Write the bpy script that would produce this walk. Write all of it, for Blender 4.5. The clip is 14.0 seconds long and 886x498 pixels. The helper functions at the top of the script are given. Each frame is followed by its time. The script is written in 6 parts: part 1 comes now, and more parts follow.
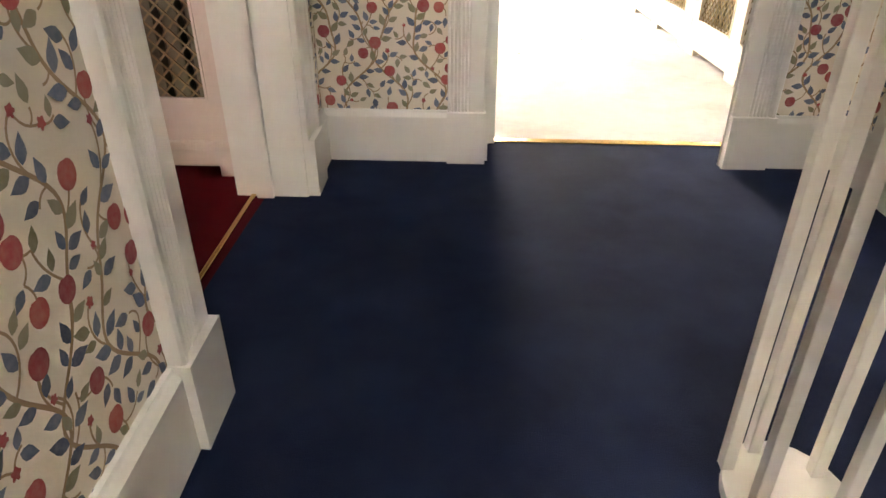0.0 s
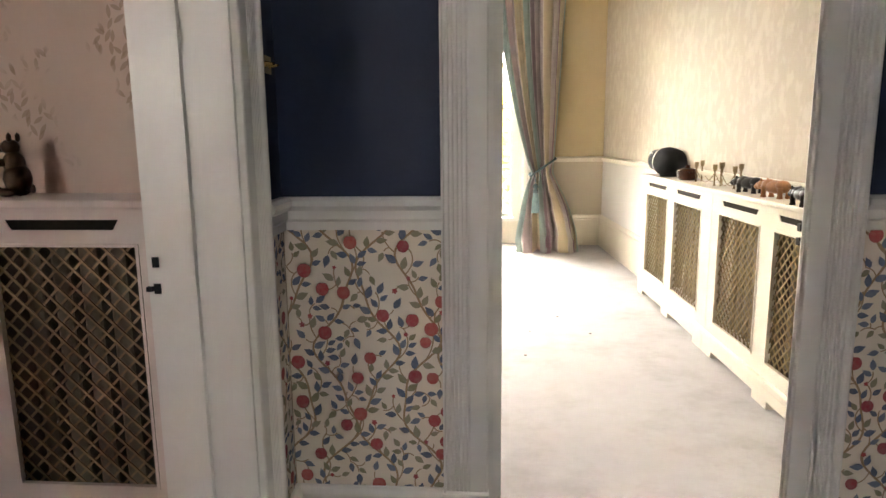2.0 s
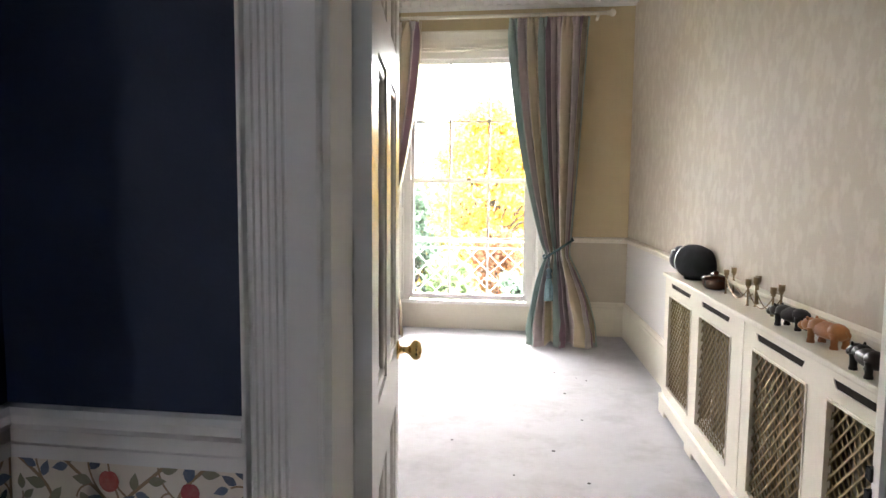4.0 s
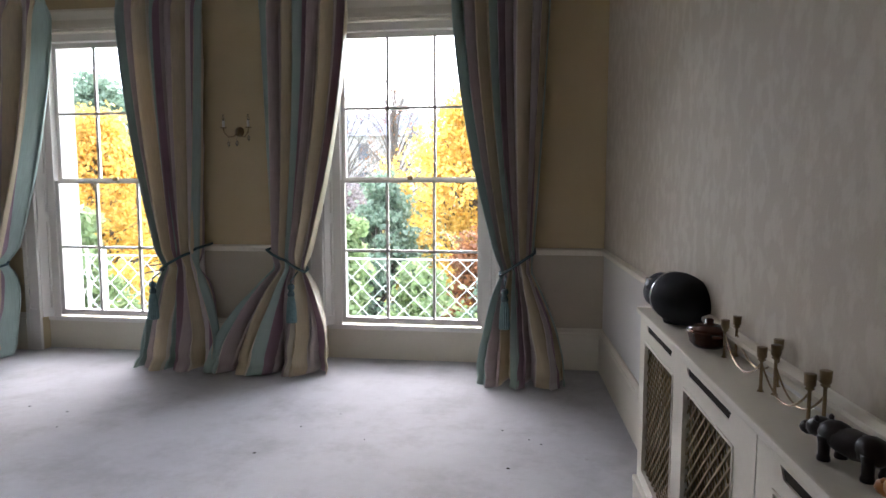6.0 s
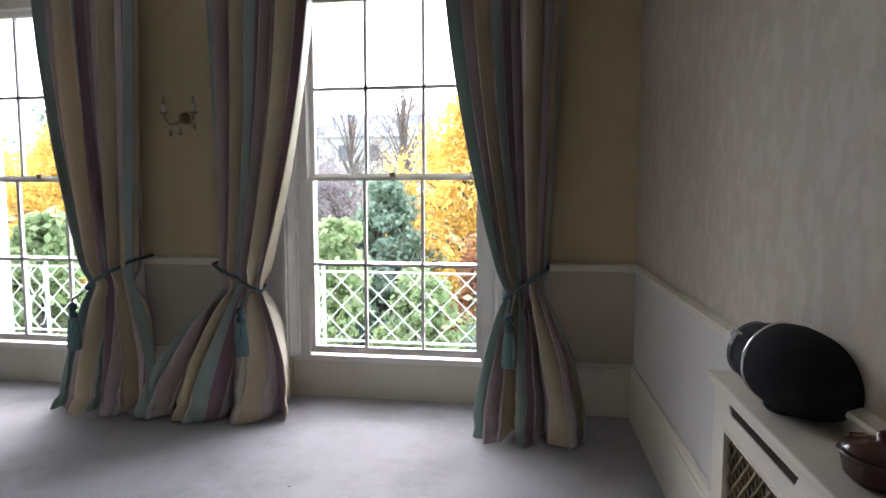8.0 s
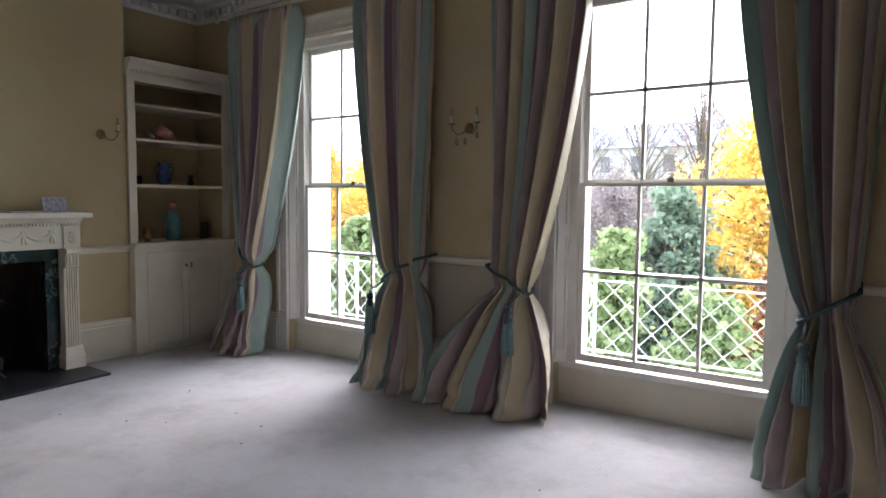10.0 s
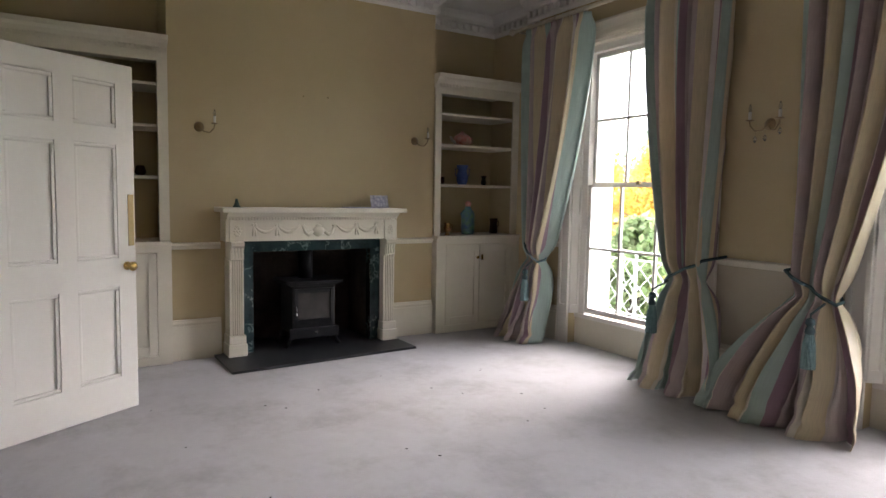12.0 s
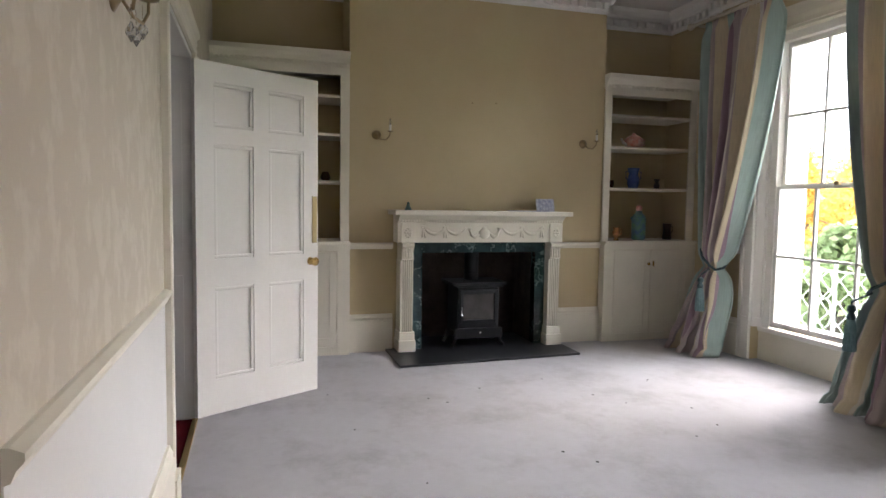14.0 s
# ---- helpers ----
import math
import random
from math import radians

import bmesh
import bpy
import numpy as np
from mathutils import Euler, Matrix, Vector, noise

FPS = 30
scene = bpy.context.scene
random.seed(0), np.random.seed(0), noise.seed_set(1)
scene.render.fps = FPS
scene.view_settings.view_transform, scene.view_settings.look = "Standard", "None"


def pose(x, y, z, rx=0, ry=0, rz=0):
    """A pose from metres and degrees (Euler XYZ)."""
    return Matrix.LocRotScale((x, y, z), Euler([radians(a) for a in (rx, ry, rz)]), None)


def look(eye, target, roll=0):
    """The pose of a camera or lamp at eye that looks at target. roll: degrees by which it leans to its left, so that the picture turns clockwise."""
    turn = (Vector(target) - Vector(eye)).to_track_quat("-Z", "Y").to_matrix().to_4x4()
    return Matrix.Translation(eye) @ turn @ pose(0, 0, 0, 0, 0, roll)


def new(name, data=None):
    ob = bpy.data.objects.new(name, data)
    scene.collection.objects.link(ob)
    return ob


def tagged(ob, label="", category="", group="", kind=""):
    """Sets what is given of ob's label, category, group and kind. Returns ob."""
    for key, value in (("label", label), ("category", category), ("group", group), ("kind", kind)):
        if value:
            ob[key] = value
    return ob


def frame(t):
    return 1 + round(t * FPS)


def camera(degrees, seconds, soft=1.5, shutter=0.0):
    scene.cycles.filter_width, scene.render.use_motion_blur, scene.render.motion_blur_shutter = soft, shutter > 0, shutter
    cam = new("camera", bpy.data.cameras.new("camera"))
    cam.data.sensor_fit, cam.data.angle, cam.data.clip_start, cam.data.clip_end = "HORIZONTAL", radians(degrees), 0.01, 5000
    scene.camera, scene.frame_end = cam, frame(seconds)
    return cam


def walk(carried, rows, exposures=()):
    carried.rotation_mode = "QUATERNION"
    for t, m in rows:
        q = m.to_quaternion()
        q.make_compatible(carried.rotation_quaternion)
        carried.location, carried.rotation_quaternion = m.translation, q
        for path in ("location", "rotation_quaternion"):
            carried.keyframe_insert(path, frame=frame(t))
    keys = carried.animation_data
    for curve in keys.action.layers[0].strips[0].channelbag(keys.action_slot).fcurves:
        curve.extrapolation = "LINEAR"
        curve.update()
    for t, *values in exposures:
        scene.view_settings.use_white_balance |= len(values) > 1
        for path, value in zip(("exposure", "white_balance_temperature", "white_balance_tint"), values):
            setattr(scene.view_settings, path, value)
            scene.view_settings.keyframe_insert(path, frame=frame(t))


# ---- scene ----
cam = camera(69.2, 14.0)
PATH = [
    (0, (0.204, 0.263, 0.823), (0.099, 2.002, -0.16), -0.1),
    (0.5, (0.18, 0.299, 0.863), (0.07, 2.091, -0.018), -0.2),
    (1, (0.175, 0.395, 0.927), (0.054, 2.27, 0.24), -0.7),
    (1.5, (0.218, 0.535, 1.044), (0.09, 2.471, 0.56), -0.8),
    (2, (0.225, 0.679, 1.149), (0.076, 2.644, 0.809), -0.6),
    (2.5, (0.215, 0.876, 1.266), (0.022, 2.85, 1.012), -0.4),
    (3, (0.239, 1.006, 1.334), (0.004, 2.981, 1.128), -0.2),
    (3.5, (0.352, 1.234, 1.343), (0.091, 3.208, 1.158), -0.2),
    (4, (0.531, 1.42, 1.354), (0.251, 3.393, 1.178), 0.5),
    (6.3, (0.888, 2.842, 1.392), (0.602, 4.814, 1.208), -0.2),
    (6.5, (0.892, 2.975, 1.392), (0.596, 4.945, 1.211), -0.1),
    (7, (0.855, 3.238, 1.38), (0.552, 5.206, 1.201), -0.1),
    (7.2, (0.835, 3.335, 1.392), (0.538, 5.303, 1.212), -0.1),
    (9.3, (0.96, 3.853, 1.348), (0.241, 5.713, 1.197), 0.2),
    (9.5, (0.949, 3.845, 1.351), (0.097, 5.648, 1.2), 0.4),
    (10, (0.967, 3.735, 1.34), (-0.166, 5.376, 1.193), 0.6),
    (10.5, (1.01, 3.598, 1.333), (-0.296, 5.105, 1.186), 0.8),
    (11, (1.03, 3.493, 1.332), (-0.389, 4.894, 1.181), 0.9),
    (11.5, (1.028, 3.504, 1.339), (-0.53, 4.748, 1.182), 0.9),
    (12, (1.045, 3.507, 1.343), (-0.651, 4.554, 1.18), 1.0),
    (12.5, (1.064, 3.513, 1.346), (-0.733, 4.376, 1.182), 1.1),
    (13, (1.068, 3.516, 1.335), (-0.787, 4.246, 1.176), 1.0),
    (13.5, (1.078, 3.523, 1.32), (-0.812, 4.16, 1.167), 1.0),
    (14, (1.097, 3.559, 1.29), (-0.817, 4.12, 1.148), 0.9),
]
EXPOSURES = [(0.0, 6.05, 7900, 15), (1.5, 5.5, 7400, 16), (3.0, 4.9, 6850, 16), (4.2, 4.25, 6100, 17), (5.2, 3.35, 5950, 18), (6.5, 2.72, 5700, 19), (9.5, 2.68, 5850, 19), (11.0, 2.78, 6050, 20), (12.0, 3.1, 6300, 20), (14.0, 3.3, 6150, 19)]
walk(cam, [(t, look(eye, target, roll)) for t, eye, target, roll in PATH], EXPOSURES)
HALLFILL, REDFILL = 0.08, 0.015
import collections

# ---- world and light ----
world = bpy.data.worlds.new("sky")
scene.world = world
world.use_nodes = True
sky = world.node_tree.nodes.new("ShaderNodeTexSky")
sky.sky_type, sky.sun_disc = "NISHITA", False
sky.sun_elevation, sky.sun_rotation = radians(40), radians(-9)
sky.dust_density, sky.air_density, sky.ozone_density = 4.0, 1.0, 1.0
soft_white = world.node_tree.nodes.new("ShaderNodeMix")
soft_white.data_type = "RGBA"
soft_white.inputs["Factor"].default_value = 0.6
soft_white.inputs["B"].default_value = (10.5, 10.6, 11.0, 1)
world.node_tree.links.new(sky.outputs[0], soft_white.inputs["A"])
world.node_tree.links.new(soft_white.outputs["Result"], world.node_tree.nodes["Background"].inputs["Color"])
world.node_tree.nodes["Background"].inputs["Strength"].default_value = 0.15

sun = new("sun", bpy.data.lights.new("sun", "SUN"))
sun.data.energy, sun.data.angle, sun.data.color = 1.7, radians(75), (1.0, 0.97, 0.93)
sun.matrix_world = look((-5, 30, 27), (0, 0, 2))


def fill_light(name, eye, target, sx, sy, watts, color=(1, 1, 1)):
    lamp = new(name, bpy.data.lights.new(name, "AREA"))
    lamp.data.shape, lamp.data.size, lamp.data.size_y = "RECTANGLE", sx, sy
    lamp.data.energy, lamp.data.color = watts, color
    lamp.matrix_world = look(eye, target)
    return lamp


# Added fill lamp above the stairs; no such source is seen.
fill_light("hall_fill", (0.6, -0.9, 3.3), (0.6, -0.9, 0), 0.55, 0.6, HALLFILL, (0.95, 0.97, 1.0))
# Added fill lamp for the red room; its source is unseen.
fill_light("red_room_window_light", (-2.0, -0.66, 1.55), (-2.0, 2, 1.2), 0.45, 0.38, REDFILL, (1.0, 0.93, 0.86))


# ---- materials ----
def material(name, rough=0.6, metal=0.0, color=(0.5, 0.5, 0.5)):
    m = bpy.data.materials.new(name)
    m.use_nodes = True
    b = m.node_tree.nodes["Principled BSDF"]
    b.inputs["Roughness"].default_value, b.inputs["Metallic"].default_value = rough, metal
    b.inputs["Base Color"].default_value = (*color, 1)
    return m, m.node_tree, b


def N(nt, kind, out=0, **ins):
    n = nt.nodes.new(kind)
    for key, value in ins.items():
        if key == "_operation":
            n.operation = value
            continue
        sock = n.inputs[int(key[1:])] if key[0] == "i" and key[1:].isdigit() else n.inputs[key.replace("__", " ")]
        if isinstance(value, bpy.types.NodeSocket):
            nt.links.new(value, sock)
        else:
            sock.default_value = value
    return n.outputs[out]


def M(nt, op, a, b=0.0, c=0.0):
    return N(nt, "ShaderNodeMath", _operation=op, i0=a, i1=b, i2=c)


def mixc(nt, f, a, b):
    n = nt.nodes.new("ShaderNodeMix")
    n.data_type = "RGBA"
    for sock, value in ((n.inputs["Factor"], f), (n.inputs["A"], a), (n.inputs["B"], b)):
        if isinstance(value, bpy.types.NodeSocket):
            nt.links.new(value, sock)
        else:
            sock.default_value = value if isinstance(value, float) else (*value, 1)
    return n.outputs["Result"]


def ramp(nt, f, lo, hi):
    return N(nt, "ShaderNodeMapRange", i0=f, i1=lo, i2=hi, i3=0.0, i4=1.0)


def place(nt):
    return N(nt, "ShaderNodeNewGeometry")


def noise_of(nt, scale, detail=4.0, vec=None, rough=0.6):
    return N(nt, "ShaderNodeTexNoise", 0, Vector=vec if vec else place(nt), Scale=scale, Detail=detail, Roughness=rough)


def bump(nt, b, height, strength=0.2, dist=0.01):
    nt.links.new(N(nt, "ShaderNodeBump", Strength=strength, Distance=dist, Height=height), b.inputs["Normal"])


def two_tone(name, c1, c2, rough=0.6, scale=3.0, fine=60.0, bumpy=0.15, metal=0.0, fine_amount=0.25, dist=0.004):
    """A surface with broad stains and fine grain between two colours."""
    m, nt, b = material(name, rough, metal)
    broad = ramp(nt, noise_of(nt, scale), 0.3, 0.7)
    grain = ramp(nt, noise_of(nt, fine, 3.0), 0.3, 0.7)
    f = M(nt, "ADD", M(nt, "MULTIPLY", broad, 1.0 - fine_amount), M(nt, "MULTIPLY", grain, fine_amount))
    nt.links.new(mixc(nt, f, c1, c2), b.inputs["Base Color"])
    bump(nt, b, grain, bumpy, dist)
    return m


def uv_wall(nt):
    """Wall coordinates in metres: along the wall, and up."""
    s = nt.nodes.new("ShaderNodeSeparateXYZ")
    nt.links.new(place(nt), s.inputs[0])
    return M(nt, "ADD", s.outputs[0], s.outputs[1]), s.outputs[2]


def leaf_mask(nt, u, v, scale, length, width, shift):
    vec = N(nt, "ShaderNodeCombineXYZ", i0=M(nt, "ADD", u, shift), i1=v, i2=0.0)
    vo = nt.nodes.new("ShaderNodeTexVoronoi")
    vo.voronoi_dimensions = "2D"
    vo.inputs["Scale"].default_value, vo.inputs["Randomness"].default_value = scale, 0.75
    nt.links.new(vec, vo.inputs["Vector"])
    d = nt.nodes.new("ShaderNodeVectorMath")
    d.operation = "SUBTRACT"
    nt.links.new(vec, d.inputs[0]), nt.links.new(vo.outputs["Position"], d.inputs[1])
    s, c = nt.nodes.new("ShaderNodeSeparateXYZ"), nt.nodes.new("ShaderNodeSeparateColor")
    nt.links.new(d.outputs[0], s.inputs[0]), nt.links.new(vo.outputs["Color"], c.inputs[0])
    turn = M(nt, "MULTIPLY_ADD", c.outputs[0], 2.2, 0.5)
    ca, sa = M(nt, "COSINE", turn), M(nt, "SINE", turn)
    a = M(nt, "ADD", M(nt, "MULTIPLY", s.outputs[0], ca), M(nt, "MULTIPLY", s.outputs[1], sa))
    w = M(nt, "SUBTRACT", M(nt, "MULTIPLY", s.outputs[1], ca), M(nt, "MULTIPLY", s.outputs[0], sa))
    reach = M(nt, "SUBTRACT", 1.0, M(nt, "POWER", M(nt, "ABSOLUTE", M(nt, "DIVIDE", a, length)), 2.0))
    inside = M(nt, "SUBTRACT", M(nt, "MULTIPLY", reach, width), M(nt, "ABSOLUTE", w))
    return ramp(nt, inside, -0.0004, 0.0008), c.outputs[1], c.outputs[2], w


def carpet(name, c1, c2, stain=None, amount=0.5, sheen=0.0, nap=0.0):
    m, nt, b = material(name, 0.95)
    broad = ramp(nt, noise_of(nt, 1.3, 5.0), 0.32, 0.72)
    mid = ramp(nt, noise_of(nt, 14.0, 4.0), 0.3, 0.7)
    pile = noise_of(nt, 420.0, 2.0)
    f = M(nt, "ADD", M(nt, "MULTIPLY", broad, 0.5), M(nt, "ADD", M(nt, "MULTIPLY", mid, 0.2), M(nt, "MULTIPLY", pile, 0.35)))
    col = mixc(nt, f, c1, c2)
    if stain:
        patch = ramp(nt, noise_of(nt, 2.1, 6.0, rough=0.72), 0.48, 0.74)
        specks = ramp(nt, noise_of(nt, 9.0, 2.0), 0.72, 0.78)
        col = mixc(nt, M(nt, "MULTIPLY", M(nt, "MAXIMUM", patch, M(nt, "MULTIPLY", specks, 0.8)), amount), col, stain)
    if nap:
        brushed = ramp(nt, noise_of(nt, 3.2, 3.0, rough=0.5), 0.46, 0.66)
        col = mixc(nt, M(nt, "MULTIPLY", brushed, nap), col, tuple(c * 1.4 for c in c2))
    nt.links.new(col, b.inputs["Base Color"])
    b.inputs["Sheen Weight"].default_value = sheen
    b.inputs["Specular IOR Level"].default_value = 0.06
    bump(nt, b, M(nt, "ADD", pile, M(nt, "MULTIPLY", mid, 0.6)), 0.6, 0.006)
    return m


def patterned_paper(name, base, motif, scale, amount):
    """Faded wallpaper with soft uneven motifs."""
    m, nt, b = material(name, 0.7)
    s = N(nt, "ShaderNodeMapping", Vector=place(nt), Scale=(1.0, 1.0, 0.7))
    blot = ramp(nt, noise_of(nt, scale, 3.0, vec=s, rough=0.55), 0.47, 0.60)
    wash = ramp(nt, noise_of(nt, 1.1, 3.0), 0.3, 0.7)
    col = mixc(nt, M(nt, "MULTIPLY", blot, amount), base, motif)
    col = mixc(nt, M(nt, "MULTIPLY", wash, 0.25), col, tuple(c * 0.86 for c in base))
    nt.links.new(col, b.inputs["Base Color"])
    bump(nt, b, M(nt, "ADD", blot, noise_of(nt, 130.0, 2.0)), 0.18, 0.003)
    return m


def sprig_paper():
    """Pink paper with scattered faded sprigs."""
    m, nt, b = material("pink_sprig_wallpaper", 0.75)
    u, v = uv_wall(nt)
    col = mixc(nt, ramp(nt, noise_of(nt, 3.0), 0.3, 0.7), (0.62, 0.47, 0.38), (0.70, 0.55, 0.45))
    for scale, length, width, shift in ((24.0, 0.019, 0.0065, 1.0), (27.0, 0.017, 0.0060, 4.0)):
        mask, pick, shade, w = leaf_mask(nt, u, v, scale, length, width, shift)
        cluster = ramp(nt, noise_of(nt, 7.0, 1.0), 0.5, 0.6)
        col = mixc(nt, M(nt, "MULTIPLY", M(nt, "MULTIPLY", mask, cluster), 0.6), col, (0.36, 0.24, 0.15))
    nt.links.new(col, b.inputs["Base Color"])
    return m


def striped_silk():
    """Slubbed silk, striped along the drop, in sea green, mauve, cream and plum."""
    m, nt, b = material("striped_silk", 0.42)
    uv = nt.nodes.new("ShaderNodeUVMap")
    s = nt.nodes.new("ShaderNodeSeparateXYZ")
    nt.links.new(uv.outputs[0], s.inputs[0])
    cr = nt.nodes.new("ShaderNodeValToRGB")
    cr.color_ramp.interpolation = "CONSTANT"
    teal, gold, mauve, plum = (0.40, 0.51, 0.47), (0.67, 0.56, 0.38), (0.52, 0.42, 0.42), (0.33, 0.21, 0.26)
    cream, lilac = (0.75, 0.69, 0.59), (0.64, 0.56, 0.54)
    stops = ((0.0, teal), (0.10, cream), (0.11, mauve), (0.22, gold), (0.35, cream), (0.365, teal), (0.465, plum), (0.515, mauve), (0.66, cream), (0.675, gold), (0.78, lilac), (0.87, plum), (0.91, gold), (0.965, teal))
    el = cr.color_ramp.elements
    el[0].position, el[0].color = 0.0, (*stops[0][1], 1)
    el[1].position, el[1].color = stops[1][0], (*stops[1][1], 1)
    for p, c in stops[2:]:
        e = el.new(p)
        e.color = (*c, 1)
    nt.links.new(M(nt, "FRACT", s.outputs[0]), cr.inputs[0])
    slub = N(nt, "ShaderNodeTexNoise", 0, Vector=N(nt, "ShaderNodeMapping", Vector=uv.outputs[0], Scale=(120.0, 2.5, 1.0)), Scale=3.0, Detail=3.0)
    col = mixc(nt, M(nt, "MULTIPLY", ramp(nt, slub, 0.35, 0.7), 0.16), cr.outputs[0], (0.12, 0.11, 0.11))
    nt.links.new(col, b.inputs["Base Color"])
    b.inputs["Sheen Weight"].default_value = 0.2
    bump(nt, b, slub, 0.1, 0.002)
    lit = N(nt, "ShaderNodeBsdfTranslucent", Color=col)
    mix = nt.nodes.new("ShaderNodeMixShader")
    mix.inputs[0].default_value = 0.17
    nt.links.new(b.outputs[0], mix.inputs[1]), nt.links.new(lit, mix.inputs[2])
    nt.links.new(mix.outputs[0], nt.nodes["Material Output"].inputs[0])
    return m


def marble():
    m, nt, b = material("green_marble", 0.18)
    v = ramp(nt, M(nt, "ABSOLUTE", M(nt, "SUBTRACT", noise_of(nt, 3.6, 7.0, rough=0.65), 0.5)), 0.0, 0.016)
    clouds = ramp(nt, noise_of(nt, 9.0, 5.0), 0.35, 0.75)
    ground = mixc(nt, clouds, (0.012, 0.026, 0.029), (0.030, 0.062, 0.062))
    col = mixc(nt, v, (0.15, 0.22, 0.21), ground)
    nt.links.new(col, b.inputs["Base Color"])
    return m


def glass():
    m = bpy.data.materials.new("window_glass")
    m.use_nodes = True
    nt = m.node_tree
    nt.nodes.remove(nt.nodes["Principled BSDF"])
    mix = nt.nodes.new("ShaderNodeMixShader")
    nt.links.new(N(nt, "ShaderNodeFresnel", IOR=1.35), mix.inputs[0])
    nt.links.new(N(nt, "ShaderNodeBsdfTransparent", Color=(0.96, 0.98, 0.97, 1)), mix.inputs[1])
    nt.links.new(N(nt, "ShaderNodeBsdfAnisotropic", Roughness=0.02), mix.inputs[2])
    nt.links.new(mix.outputs[0], nt.nodes["Material Output"].inputs[0])
    return m


def leafy(name, c1, c2, c3):
    m, nt, b = material(name, 0.55)
    r = N(nt, "ShaderNodeNewGeometry", 8)
    col = mixc(nt, ramp(nt, r, 0.0, 0.6), c1, c2)
    col = mixc(nt, ramp(nt, r, 0.7, 1.0), col, c3)
    nt.links.new(col, b.inputs["Base Color"])
    glow = N(nt, "ShaderNodeBsdfTranslucent", Color=col)
    mix = nt.nodes.new("ShaderNodeMixShader")
    mix.inputs[0].default_value = 0.5
    nt.links.new(b.outputs[0], mix.inputs[1]), nt.links.new(glow, mix.inputs[2])
    nt.links.new(mix.outputs[0], nt.nodes["Material Output"].inputs[0])
    return m


WHITE = two_tone("white_gloss_paint", (0.76, 0.73, 0.67), (0.82, 0.79, 0.735), 0.32, 2.0, 40.0, 0.05)
IVORY = two_tone("ivory_eggshell_paint", (0.67, 0.62, 0.51), (0.75, 0.70, 0.59), 0.4, 2.0, 50.0, 0.05)
PINKWHITE = two_tone("pinkish_white_paint", (0.70, 0.59, 0.52), (0.76, 0.66, 0.59), 0.38, 2.0, 40.0, 0.05)
NAVY = two_tone("navy_wall_paint", (0.010, 0.018, 0.042), (0.015, 0.026, 0.058), 0.65, 2.5, 90.0, 0.1)
FLORAL = two_tone("cream_wallpaper_ground", (0.76, 0.67, 0.54), (0.81, 0.73, 0.61), 0.75, 3.0, 180.0, 0.08)
VINE = two_tone("printed_brown_vine", (0.33, 0.22, 0.12), (0.42, 0.29, 0.17), 0.75, 20.0, 180.0, 0.05)


def printed_leaf(name, tones):
    """Printed leaves, each island its own tone."""
    m, nt, b = material(name, 0.75)
    r = N(nt, "ShaderNodeNewGeometry", 8)
    cr = nt.nodes.new("ShaderNodeValToRGB")
    cr.color_ramp.interpolation = "CONSTANT"
    el = cr.color_ramp.elements
    el[0].color, el[1].position, el[1].color = (*tones[0], 1), 1.0 / len(tones), (*tones[1], 1)
    for k in range(2, len(tones)):
        el.new(k / len(tones)).color = (*tones[k], 1)
    nt.links.new(r, cr.inputs[0])
    wash = ramp(nt, noise_of(nt, 90.0, 2.0), 0.3, 0.75)
    nt.links.new(mixc(nt, M(nt, "MULTIPLY", wash, 0.22), cr.outputs[0], (0.45, 0.42, 0.36)), b.inputs["Base Color"])
    return m


LEAFPRINT = printed_leaf("printed_leaf", ((0.10, 0.135, 0.21), (0.25, 0.235, 0.13), (0.15, 0.19, 0.26), (0.30, 0.275, 0.17), (0.09, 0.115, 0.18)))
FRUITPRINT = printed_leaf("printed_fruit", ((0.44, 0.065, 0.06), (0.36, 0.05, 0.055), (0.48, 0.09, 0.07)))
SPRIG = sprig_paper()
KHAKI = two_tone("khaki_wall_paint", (0.48, 0.38, 0.22), (0.53, 0.43, 0.26), 0.7, 1.5, 120.0, 0.1)
DAMASK = patterned_paper("faded_damask_wallpaper", (0.50, 0.44, 0.345), (0.61, 0.555, 0.46), 15.0, 0.6)
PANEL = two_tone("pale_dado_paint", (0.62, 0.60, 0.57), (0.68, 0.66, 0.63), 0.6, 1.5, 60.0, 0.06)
# Dado below the windows, set darker and browner than PANEL.
DARKERDADO = two_tone("darker_dado", (0.47, 0.41, 0.31), (0.53, 0.47, 0.37), 0.6, 1.5, 60.0, 0.06)
CEIL = two_tone("ceiling_white", (0.72, 0.71, 0.68), (0.80, 0.79, 0.77), 0.8, 1.5, 60.0, 0.06)
NAVYCARPET = carpet("navy_carpet", (0.004, 0.006, 0.016), (0.014, 0.023, 0.056), nap=0.4)
GREYCARPET = carpet("pale_grey_carpet", (0.43, 0.42, 0.425), (0.57, 0.56, 0.57), (0.24, 0.22, 0.205), 0.5, 0.1)
REDCARPET = carpet("red_carpet", (0.05, 0.003, 0.006), (0.10, 0.007, 0.010), nap=0.3)
BRASS = two_tone("polished_brass", (0.62, 0.42, 0.15), (0.78, 0.56, 0.24), 0.22, 6.0, 80.0, 0.05, 1.0)
AGEDBRASS = two_tone("aged_brass_wire", (0.24, 0.18, 0.09), (0.36, 0.28, 0.15), 0.45, 9.0, 80.0, 0.05, 0.8)
IRON = two_tone("black_cast_iron", (0.008, 0.008, 0.009), (0.017, 0.017, 0.018), 0.5, 6.0, 120.0, 0.2, 0.3)
SOOT = two_tone("sooty_firebrick", (0.022, 0.018, 0.016), (0.075, 0.055, 0.044), 0.95, 6.0, 60.0, 0.4)
